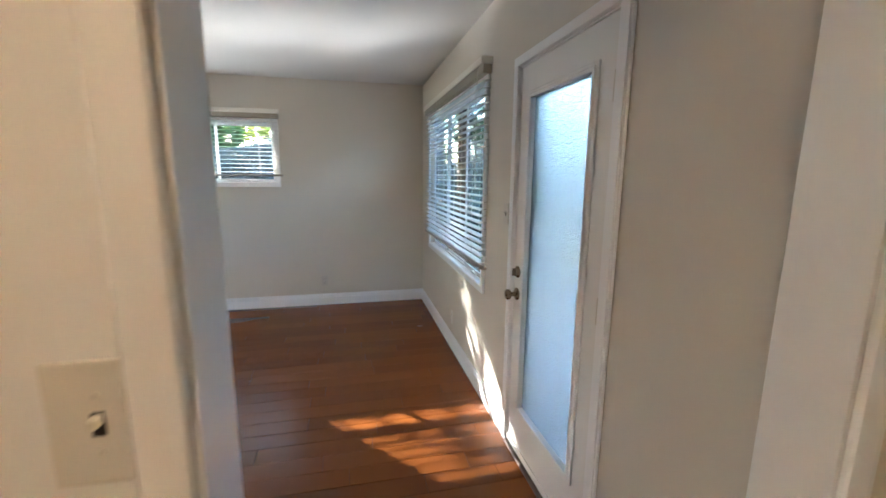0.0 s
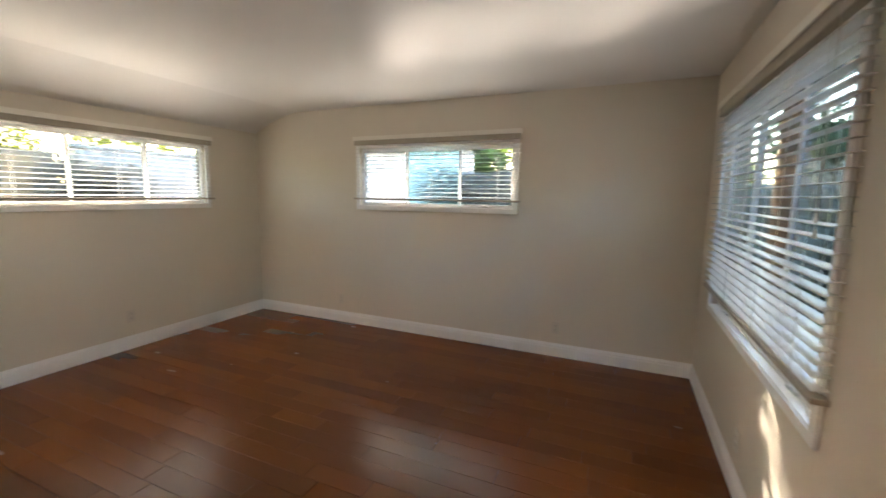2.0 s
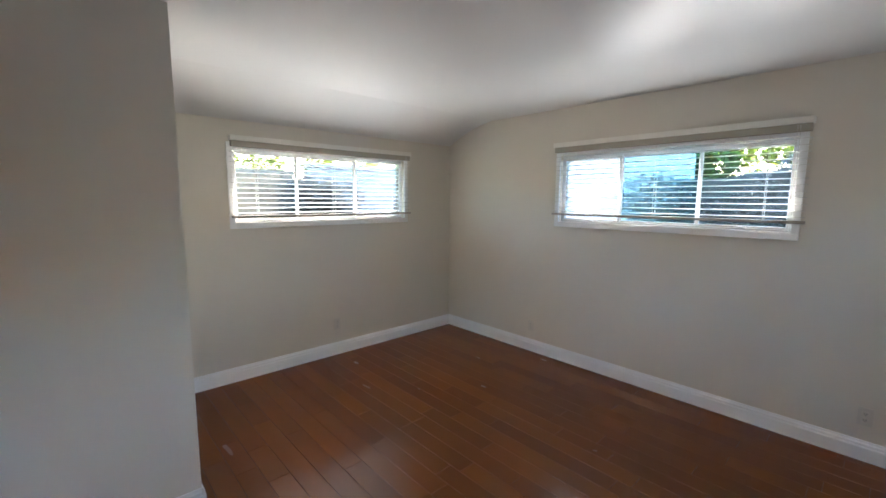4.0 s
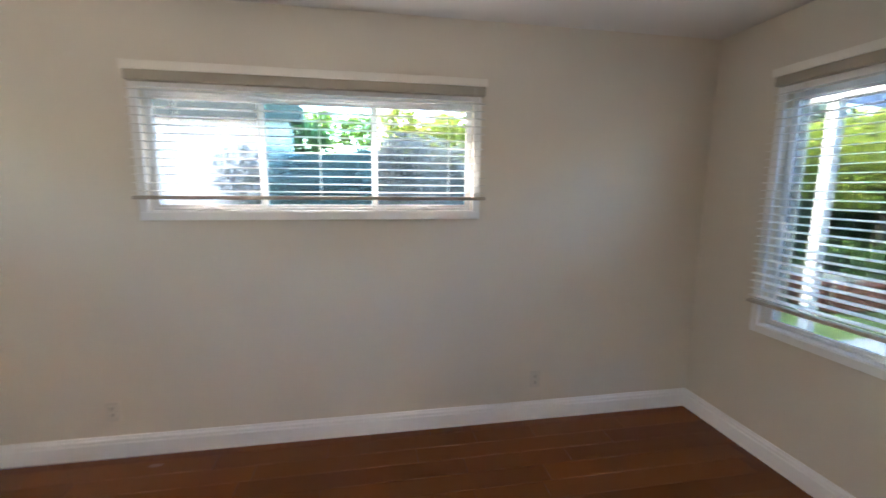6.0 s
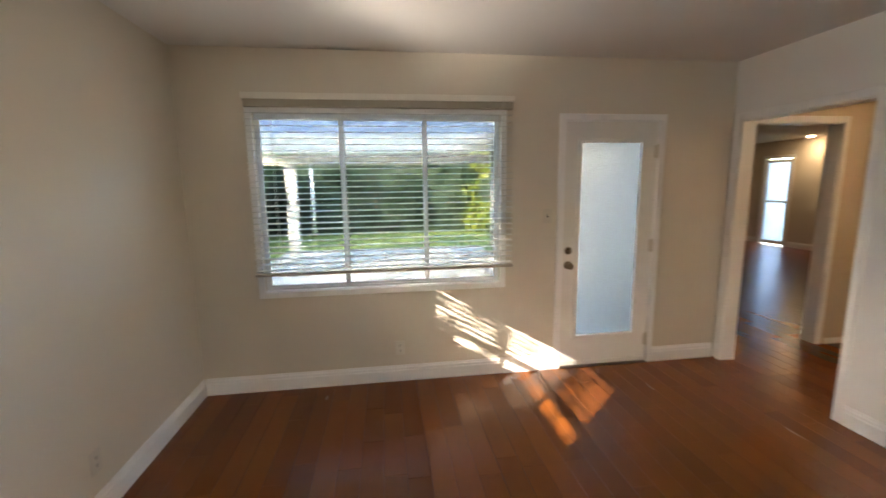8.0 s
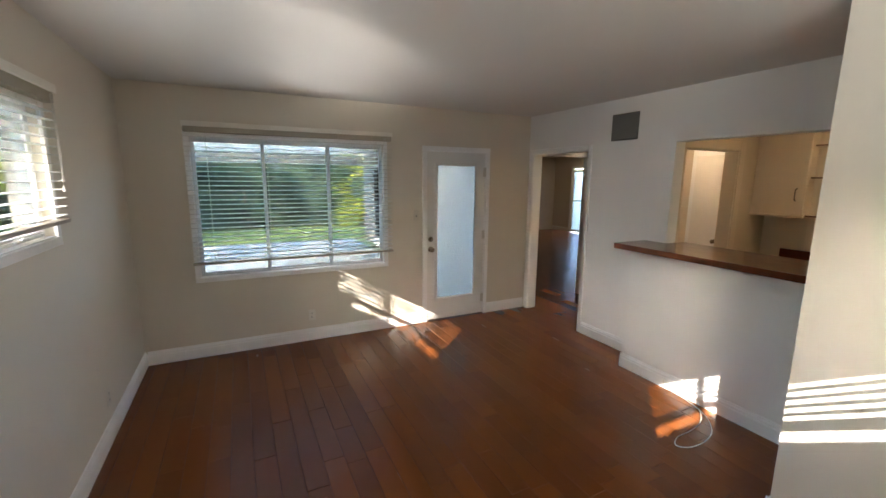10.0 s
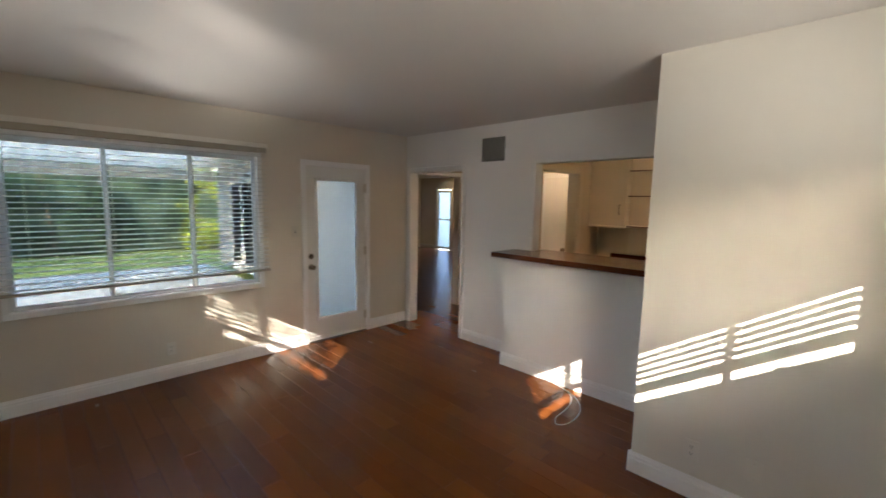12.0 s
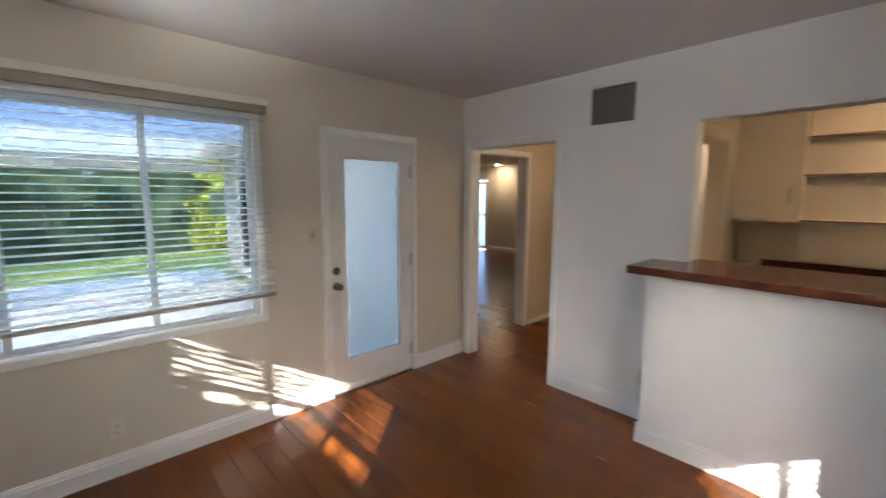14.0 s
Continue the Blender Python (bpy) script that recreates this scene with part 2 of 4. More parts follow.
def sheet_mat(name, color):
    """Thin roofing sheet that lets part of the daylight through."""
    m = surface(name, color, 0.5, var=0.04, scale=2, bump=0.02)
    t = m.node_tree
    tr = nd(t, "ShaderNodeBsdfTranslucent", Color=(*color, 1))
    mx = nd(t, "ShaderNodeMixShader")
    mx.inputs[0].default_value = 0.45
    t.links.new(t.nodes["Principled BSDF"].outputs[0], mx.inputs[1])
    t.links.new(tr.outputs[0], mx.inputs[2])
    t.links.new(mx.outputs[0], t.nodes["Material Output"].inputs[0])
    return m


M_ROOFBLUE = sheet_mat("blue_grey_sheet", (0.52, 0.60, 0.74))
M_ROOFWHITE = sheet_mat("white_sheet", (0.82, 0.82, 0.82))
# hull colours darker than the leaves: a hedge's inner shade put into colour
M_SHADE_CORE = surface("shade_core", (0.025, 0.045, 0.022), 0.9, var=0.3, scale=6, grain=30, bump=0.4)
M_SHADE_COREB = surface("pale_shade_core", (0.12, 0.16, 0.155), 0.9, var=0.3, scale=6, grain=30, bump=0.4)
M_RAIL = surface("beige_bottom_rail", (0.40, 0.35, 0.29), 0.45, var=0.03, scale=6, bump=0.02)
M_BRICK = surface("red_brick", (0.34, 0.13, 0.085), 0.85, var=0.12, scale=25, grain=150, bump=0.2, spread=0.2)
M_MORTAR = surface("mortar", (0.52, 0.43, 0.32), 0.9, var=0.08, scale=30, bump=0.2)
M_BARK = surface("bark", (0.11, 0.075, 0.05), 0.9, var=0.2, scale=15, grain=60, bump=0.4)
M_LEAFD = leaf_mat("dark_leaf", (0.028, 0.062, 0.026))
M_LEAFB = leaf_mat("blue_green_leaf", (0.262, 0.278, 0.255))
M_LEAFY = leaf_mat("yellow_green_leaf", (0.36, 0.41, 0.06))
M_LEAFM = leaf_mat("mid_leaf", (0.11, 0.19, 0.04))
M_EAVE = surface("dark_eave_wood", (0.10, 0.085, 0.06), 0.7, var=0.1, scale=8, bump=0.1)
M_WOODWARM = surface("warm_post_wood", (0.24, 0.115, 0.055), 0.6, var=0.15, scale=8, bump=0.1)
M_ROOF = surface("roof_gravel", (0.35, 0.33, 0.30), 0.9, var=0.1, scale=20, bump=0.2)
M_LAMP = glowing("warm_lamp_glass", (1.0, 0.70, 0.42), 0.5)
M_LAMP_DIM = glowing("dim_warm_lamp_glass", (1.0, 0.70, 0.42), 0.42)
M_SPOT = glowing("downlight_lens", (1.0, 0.72, 0.42), 5.0)


# ---- building helpers ----
ORIG = {}


def thing(name, at, label, category, kind="", group=""):
    ob = new(name)
    ob.location = at
    ob.empty_display_size = 0.1
    ORIG[ob.name] = Vector(at)
    return tagged(ob, label, category, group, kind)


def mesh_of(name, bm, mats, smooth=False):
    bmesh.ops.recalc_face_normals(bm, faces=bm.faces)
    me = bpy.data.meshes.new(name)
    bm.to_mesh(me)
    bm.free()
    for m in (mats if isinstance(mats, (list, tuple)) else [mats]):
        me.materials.append(m)
    if smooth:
        me.shade_smooth()
    return me


def part(name, bm, material, parent, label="", smooth=False):
    """bm in world metres becomes one mesh under a thing or a part."""
    o = ORIG[parent.name]
    bmesh.ops.translate(bm, verts=bm.verts, vec=-o)
    ob = new(name, mesh_of(name, bm, material, smooth))
    ob.parent = parent
    ORIG[ob.name] = o
    if label:
        ob["label"] = label
    return ob


def solid(name, bm, material, label, category, kind="", group="", smooth=False):
    return tagged(new(name, mesh_of(name, bm, material, smooth)), label, category, group, kind)


def box(bm, x0, x1, y0, y1, z0, z1, bev=0.0, seg=1):
    x0, x1, y0, y1, z0, z1 = min(x0, x1), max(x0, x1), min(y0, y1), max(y0, y1), min(z0, z1), max(z0, z1)
    vs = [bm.verts.new((x, y, z)) for x in (x0, x1) for y in (y0, y1) for z in (z0, z1)]
    fs = [bm.faces.new([vs[i] for i in f]) for f in ((0, 1, 3, 2), (4, 6, 7, 5), (0, 4, 5, 1), (2, 3, 7, 6), (0, 2, 6, 4), (1, 5, 7, 3))]
    if bev:
        es = list({e for f in fs for e in f.edges})
        bmesh.ops.bevel(bm, geom=es, offset=bev, segments=seg, affect="EDGES", profile=0.6)
    return bm


def one(*a, bev=0.0, seg=1):
    return box(bmesh.new(), *a, bev=bev, seg=seg)


def cyl(bm, a, b, r0, r1=None, n=16):
    a, b = Vector(a), Vector(b)
    r1 = r0 if r1 is None else r1
    q = (b - a).to_track_quat("Z", "Y").to_matrix()
    ra = [bm.verts.new(a + q @ Vector((r0 * math.cos(i * math.tau / n), r0 * math.sin(i * math.tau / n), 0))) for i in range(n)]
    rb = [bm.verts.new(b + q @ Vector((r1 * math.cos(i * math.tau / n), r1 * math.sin(i * math.tau / n), 0))) for i in range(n)]
    for i in range(n):
        bm.faces.new((ra[i], ra[(i + 1) % n], rb[(i + 1) % n], rb[i]))
    bm.faces.new(ra[::-1])
    bm.faces.new(rb)
    return bm


def lathe(bm, a, axis, prof, n=20):
    """prof: (distance along axis, radius) pairs; closed at both ends."""
    a, q = Vector(a), Vector(axis).to_track_quat("Z", "Y").to_matrix()
    rings = [[bm.verts.new(a + q @ Vector((r * math.cos(i * math.tau / n), r * math.sin(i * math.tau / n), h))) for i in range(n)] for h, r in prof]
    for p, s in zip(rings, rings[1:]):
        for i in range(n):
            bm.faces.new((p[i], p[(i + 1) % n], s[(i + 1) % n], s[i]))
    bm.faces.new(rings[0][::-1])
    bm.faces.new(rings[-1])
    return bm


def tube(bm, pts, r, n=8):
    pts = [Vector(p) for p in pts]
    rings = []
    for i, p in enumerate(pts):
        d = (pts[min(i + 1, len(pts) - 1)] - pts[max(i - 1, 0)]).normalized()
        q = d.to_track_quat("Z", "Y").to_matrix()
        rings.append([bm.verts.new(p + q @ Vector((r * math.cos(k * math.tau / n), r * math.sin(k * math.tau / n), 0))) for k in range(n)])
    for p, s in zip(rings, rings[1:]):
        for k in range(n):
            bm.faces.new((p[k], p[(k + 1) % n], s[(k + 1) % n], s[k]))
    bm.faces.new(rings[0][::-1])
    bm.faces.new(rings[-1])
    return bm


def smooth_line(pts, n=8):
    """Catmull-Rom through a few points."""
    p = [Vector(pts[0])] + [Vector(q) for q in pts] + [Vector(pts[-1])]
    out = []
    for i in range(1, len(p) - 2):
        for k in range(n):
            s = k / n
            a, b, c, d = p[i - 1], p[i], p[i + 1], p[i + 2]
            out.append(0.5 * (2 * b + (c - a) * s + (2 * a - 5 * b + 4 * c - d) * s * s + (3 * b - a - 3 * c + d) * s ** 3))
    return out + [p[-2]]


def holed(axis, t0, t1, u0, u1, z0, z1, holes):
    """A wall slab across axis ('x' or 'y'), from t0 to t1 thick, with rectangular openings (u0, u1, z0, z1) through it."""
    us = sorted({u0, u1, *[h[0] for h in holes], *[h[1] for h in holes]})
    zs = sorted({z0, z1, *[h[2] for h in holes], *[h[3] for h in holes]})
    us, zs = [u for u in us if u0 <= u <= u1], [z for z in zs if z0 <= z <= z1]

    def full(i, k):
        if not (0 <= i < len(us) - 1 and 0 <= k < len(zs) - 1):
            return False
        u, z = (us[i] + us[i + 1]) / 2, (zs[k] + zs[k + 1]) / 2
        return not any(h[0] < u < h[1] and h[2] < z < h[3] for h in holes)

    bm = bmesh.new()
    seen = {}

    def v(t, u, z):
        key = (round(t, 5), round(u, 5), round(z, 5))
        if key not in seen:
            seen[key] = bm.verts.new((t, u, z) if axis == "x" else (u, t, z))
        return seen[key]

    for i in range(len(us) - 1):
        for k in range(len(zs) - 1):
            if not full(i, k):
                continue
            a, b, c, d = us[i], us[i + 1], zs[k], zs[k + 1]
            for t in (t0, t1):
                bm.faces.new((v(t, a, c), v(t, b, c), v(t, b, d), v(t, a, d)))
            for ok, (p, q) in ((full(i - 1, k), ((a, c), (a, d))), (full(i + 1, k), ((b, c), (b, d))),
                               (full(i, k - 1), ((a, c), (b, c))), (full(i, k + 1), ((a, d), (b, d)))):
                if not ok:
                    bm.faces.new((v(t0, *p), v(t0, *q), v(t1, *q), v(t1, *p)))
    return bm


# a wall's own axes: u along it, v out of it into the room
SIDES = {
    "north": lambda u, v: (u, NY - v),
    "west": lambda u, v: (WX + v, u),
    "east": lambda u, v: (EX - v, u),
    "south": lambda u, v: (u, SY + v),
    "block": lambda u, v: (u, BY + v),
    "hall": lambda u, v: (u, SY2 - v),
    "pony": lambda u, v: (u, 1.011 + v),
    "pony_end": lambda u, v: (-0.749 + v, u),
    "block_side": lambda u, v: (BX + v, u),
    "hall_east": lambda u, v: (HX - v, u),
    "far": lambda u, v: (u, LY0 + v),
    "kitchen": lambda u, v: (u, KY + v),
}


def wbox(bm, side, u0, u1, v0, v1, z0, z1, bev=0.0, seg=1):
    (xa, ya), (xb, yb) = SIDES[side](u0, v0), SIDES[side](u1, v1)
    return box(bm, xa, xb, ya, yb, z0, z1, bev, seg)


def wone(side, *a, bev=0.0, seg=1):
    return wbox(bmesh.new(), side, *a, bev=bev, seg=seg)


def wp(side, u, v, z):
    return (*SIDES[side](u, v), z)


# ---- shell ----
E_WIN = (2.662, 4.546, 0.735, 2.12)
N_WIN = (-2.314, -0.443, 1.366, 2.10)
W_WIN = (2.412, 4.315, 1.364, 2.10)
CASE = 0.045
D0, D1, DT = 1.392, 2.180, 2.035      # patio door opening


def inner(w):
    return (w[0] + CASE, w[1] - CASE, w[2] + CASE, w[3] - CASE)


TH = 0.15
solid("wall_east", holed("x", EX, EX + TH, SY2, NY + TH, 0, CEIL, [inner(E_WIN), (D0, D1, 0, DT)]), M_WALL, "greige painted wall with a wide window and a patio door", "wall", "structure")
solid("wall_north", holed("y", NY, NY + TH, WX - TH, EX, 0, CEIL, [inner(N_WIN)]), M_WALL, "greige painted wall with a high three-pane window", "wall", "structure")
solid("wall_west", holed("x", WX - TH, WX, KY - 0.1, NY, 0, CEIL, [inner(W_WIN)]), M_WALL, "greige painted wall with a high blind-covered window", "wall", "structure")
solid("wall_south", holed("y", SY2, SY, BX, EX, 0, CEIL, [(DW0, DW1, 0, DWT), (PA0, PA1, 1.123, PAT)]), M_WHITEWALL, "off-white painted wall with doorway and serving hatch", "wall", "structure")
bm = one(WX, BX, SY2, BY, 0, CEIL)
solid("wall_block", bm, M_BLOCKWALL, "cream wall block projecting into the room to the ceiling", "wall", "structure")
solid("wall_pony", one(BX, -0.749, SY, 1.011, 0, 1.122), M_WHITEWALL, "white low wall under the serving counter", "wall", "structure")
# the ceiling curves down to the low west eave
COVE_X, COVE_Z = -3.18, 2.285
bm = bmesh.new()
run = [(EX + TH, CEIL)] + [(COVE_X - (COVE_X - WX) * i / 8, CEIL - (CEIL - COVE_Z) * (0.35 * i / 8 + 0.65 * (i / 8) ** 2)) for i in range(9)]
rings = [[bm.verts.new((x, y, z)) for x, z in run] + [bm.verts.new((x, y, z + 0.06)) for x, z in run[::-1]] for y in (SY2, NY + TH)]
for i in range(len(rings[0])):
    j = (i + 1) % len(rings[0])
    bm.faces.new((rings[0][i], rings[0][j], rings[1][j], rings[1][i]))
bm.faces.new(rings[0])
bm.faces.new(rings[1][::-1])
solid("ceiling", bm, M_CEIL, "smooth painted white ceiling curving down along one side", "ceiling", "structure")
solid("ceiling_service", one(KX0 - 0.1, HX, KY - 0.1, SY2, 2.42, 2.50), M_CEIL, "plain ceiling over hall and kitchen", "ceiling", "structure")
solid("ceiling_far_room", one(HX, LX, LY0, LY1, 2.46, 2.54), M_CEIL, "plain ceiling of the room beyond the hall", "ceiling", "structure")
bm = bmesh.new()
box(bm, WX - 1.05, EX + 1.0, KY - 1.4, NY + 1.05, 2.57, 2.66)
box(bm, EX + 1.0, LX + 0.6, LY0 - 0.6, 1.7, 2.57, 2.66)
box(bm, WX - 1.05, WX - 1.01, KY - 1.4, NY + 1.01, 2.40, 2.57)
solid("house_roof", bm, M_ROOF, "low roof of the house with wide eaves", "roof", "structure")
solid("eave_fascia", one(WX - 1.05, EX + 1.0, NY + 1.01, NY + 1.05, 2.40, 2.569), M_WHITEPOST, "white painted fascia board of the eave", "eave", "structure")
solid("eave_soffit", one(WX - 1.0, EX + 0.99, NY + TH + 0.003, NY + 1.008, 2.552, 2.566), M_WHITEPOST, "white painted soffit under the eave", "eave", "structure")

solid("wall_hall_east", holed("x", HX, HX + 0.12, LY0, SY2, 0, 2.46, [(-0.434, 0.50, 0, 2.05)]), M_HALL, "tan hall wall with an open doorway", "wall", "structure")
solid("wall_hall_south", holed("y", HYS - 0.1, HYS, KX1 + 0.12, HX, 0, 2.42, []), M_HALL, "tan wall closing the hall", "wall", "structure")
solid("wall_kitchen_east", holed("x", KX1, KX1 + 0.12, KY - 0.1, SY2, 0, 2.42, [(-0.38, 0.47, 0, 2.03)]), M_KWALL, "tan kitchen wall with a doorway to the hall", "wall", "structure")
solid("wall_kitchen_south", one(KX0, KX1, KY - 0.1, KY, 0, 2.42), M_KWALL, "tan kitchen wall behind cabinets", "wall", "structure")
solid("wall_kitchen_west", one(KX0 - 0.1, KX0, KY - 0.1, SY2, 0, 2.42), M_KWALL, "tan kitchen end wall", "wall", "structure")
FD0, FD1 = 6.43, 7.02
solid("wall_far", holed("y", LY0 - 0.15, LY0, HX, LX, 0, 2.46, [(FD0 - 0.04, FD1 + 0.04, 0, 2.06)]), M_WALL, "grey-beige far wall with an entrance door", "wall", "structure")
solid("wall_far_north", holed("y", LY1, 1.0, EX + TH, LX, 0, 2.46, [(5.75, 7.05, 0, 2.05)]), M_TAUPE, "taupe stucco outside wall of the far room", "wall", "structure")
solid("wall_far_east", one(LX, LX + 0.15, LY0 - 0.15, 1.0, 0, 2.46), M_TAUPE, "taupe stucco end wall of the far room", "wall", "structure")


# ---- baseboards ----
def baseboard(side, u0, u1, label="white moulded baseboard with a stepped top edge", h=0.13):
    bm = bmesh.new()
    prof = [(0.0, 0.0), (0.0165, 0.0), (0.0165, h - 0.042), (0.013, h - 0.036), (0.013, h - 0.020), (0.008, h - 0.012), (0.006, h), (0.0, h)]
    rows = [[bm.verts.new(wp(side, u, v + 0.0005, z)) for v, z in prof] for u in (u0, u1)]
    for i in range(len(prof)):
        j = (i + 1) % len(prof)
        bm.faces.new((rows[0][i], rows[0][j], rows[1][j], rows[1][i]))
    bm.faces.new(rows[0])
    bm.faces.new(rows[1][::-1])
    return solid("baseboard", bm, M_TRIM, label, "baseboard", "structure")


baseboard("north", WX + 0.001, EX - 0.001)
baseboard("west", BY + 0.02, NY - 0.018)
baseboard("east", 2.240, NY - 0.018)
baseboard("east", SY + 0.02, 1.330)
baseboard("south", -0.730, 0.052)
baseboard("block", WX + 0.018, BX + 0.016)
baseboard("block_side", 1.03, BY)
baseboard("pony", BX + 0.018, -0.749 + 0.016)
baseboard("pony_end", SY + 0.018, 1.011)
baseboard("hall_east", HYS + 0.001, -0.52, "low white baseboard in the hall", 0.05)
baseboard("far", HX + 0.13, FD0 - 0.11)
baseboard("far", FD1 + 0.11, LX)


# ---- windows ----
def window(name, side, w, mull, label, tint_mid=False):
    a, b, c, d = inner(w)
    root = thing(name, wp(side, (a + b) / 2, 0, c), label, "window", "structure")
    for nm, u0, u1, t, z0, z1 in (("apron_casing", w[0], w[1], 0.018, w[2], c), ("head_casing", w[0], w[1], 0.018, d, w[3]), ("casing", w[0], a, 0.0175, c, d), ("casing", b, w[1], 0.0175, c, d)):
        part(nm, wone(side, u0, u1, 0.0005, t, z0, z1, bev=0.002), M_TRIM, root, "flat white painted casing")
    part("sill", wone(side, a, b, -0.10, 0.010, c - 0.002, c + 0.006, bev=0.002), M_TRIM, root)
    f = bmesh.new()
    c2 = c + 0.006
    for u0, u1, z0, z1 in ((a, a + 0.018, c2, d), (b - 0.018, b, c2, d), (a + 0.018, b - 0.018, c2, c2 + 0.016), (a + 0.018, b - 0.018, d - 0.028, d)):
        wbox(f, side, u0, u1, -0.10, -0.035, z0, z1, 0.003)
    part("window_frame", f, M_VINYL, root, "white vinyl slider frame")
    z0, z1 = c2 + 0.016, d - 0.028
    edges = [a + 0.018, *mull, b - 0.018]
    for k in range(3):
        u0, u1 = edges[k], edges[k + 1]
        off = -0.062 if k == 1 else -0.050
        s = bmesh.new()
        e = 0.016
        for p0, p1, q0, q1 in ((u0 - 0.008, u0 + e, z0, z1), (u1 - e, u1 + 0.008, z0, z1), (u0 + e, u1 - e, z0, z0 + e), (u0 + e, u1 - e, z1 - e, z1)):
            wbox(s, side, p0, p1, off - 0.012, off + 0.012, q0, q1, 0.002)
        sash = part("sash", s, M_VINYL, root)
        g = part("pane", wone(side, u0 + e - 0.004, u1 - e + 0.004, off - 0.003, off + 0.003, z0 + e - 0.004, z1 - e + 0.004), {"east": M_GLASS, "west": M_GLASS_WEST}.get(side, M_TINT if (tint_mid and k == 1) else M_GLASS_HIGH), sash, "window glass tinted to dim the outdoor view")
        g.visible_shadow = False
        if k != 1:
            l = bmesh.new()
            um = (u0 + u1) / 2
            wbox(l, side, um - 0.045, um + 0.045, -0.040, -0.022, c2 + 0.004, c2 + 0.020, 0.003)
            wbox(l, side, um - 0.012, um + 0.03, -0.024, -0.012, c2 + 0.012, c2 + 0.026, 0.003)
            part("latch", l, M_VINYL, sash)
    return root


window("window_east", "east", E_WIN, (3.285, 3.90), "wide white three-pane sliding window above the floor")
window("window_north", "north", N_WIN, (-1.69, -1.07), "high white three-pane sliding window", True)
window("window_west", "west", W_WIN, (3.03, 3.66), "high white three-pane sliding window facing the side yard")


# added area lamps inside each blind, standing in for daylight off the sill
def window_fill_lamp(side, w, power):
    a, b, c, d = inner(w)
    l = new("window_fill_lamp", bpy.data.lights.new("window_fill_lamp", "AREA"))
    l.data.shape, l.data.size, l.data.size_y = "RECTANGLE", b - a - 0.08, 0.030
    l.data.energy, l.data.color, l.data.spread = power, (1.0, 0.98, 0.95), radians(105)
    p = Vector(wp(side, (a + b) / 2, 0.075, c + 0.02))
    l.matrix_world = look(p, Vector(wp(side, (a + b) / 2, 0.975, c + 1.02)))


window_fill_lamp("east", E_WIN, 0.022)
window_fill_lamp("north", N_WIN, 0.028)
window_fill_lamp("west", W_WIN, 0.025)


# added narrow area lamps imitate low sun reflected up off each pane's slats
def glint_lamp(side, u0, u1, power, spread, rise):
    l = new("glint_lamp", bpy.data.lights.new("glint_lamp", "AREA"))
    l.data.shape, l.data.size, l.data.size_y = "RECTANGLE", (u1 - u0) * 0.62, 0.36
    l.data.energy, l.data.color, l.data.spread = power, (1.0, 0.94, 0.86), radians(spread)
    p = Vector(wp(side, (u0 + u1) / 2, 0.15, 1.77))
    l.matrix_world = look(p, p + Vector((-SUN_X, -SUN_Y, rise)))


for u0, u1 in ((-2.25, -1.71), (-1.67, -1.09), (-1.05, -0.51)):
    glint_lamp("north", u0, u1, 0.0085, 18, 0.51)
for u0, u1 in ((2.48, 3.01), (3.05, 3.64), (3.68, 4.25)):
    glint_lamp("west", u0, u1, 0.009, 68, 0.54)


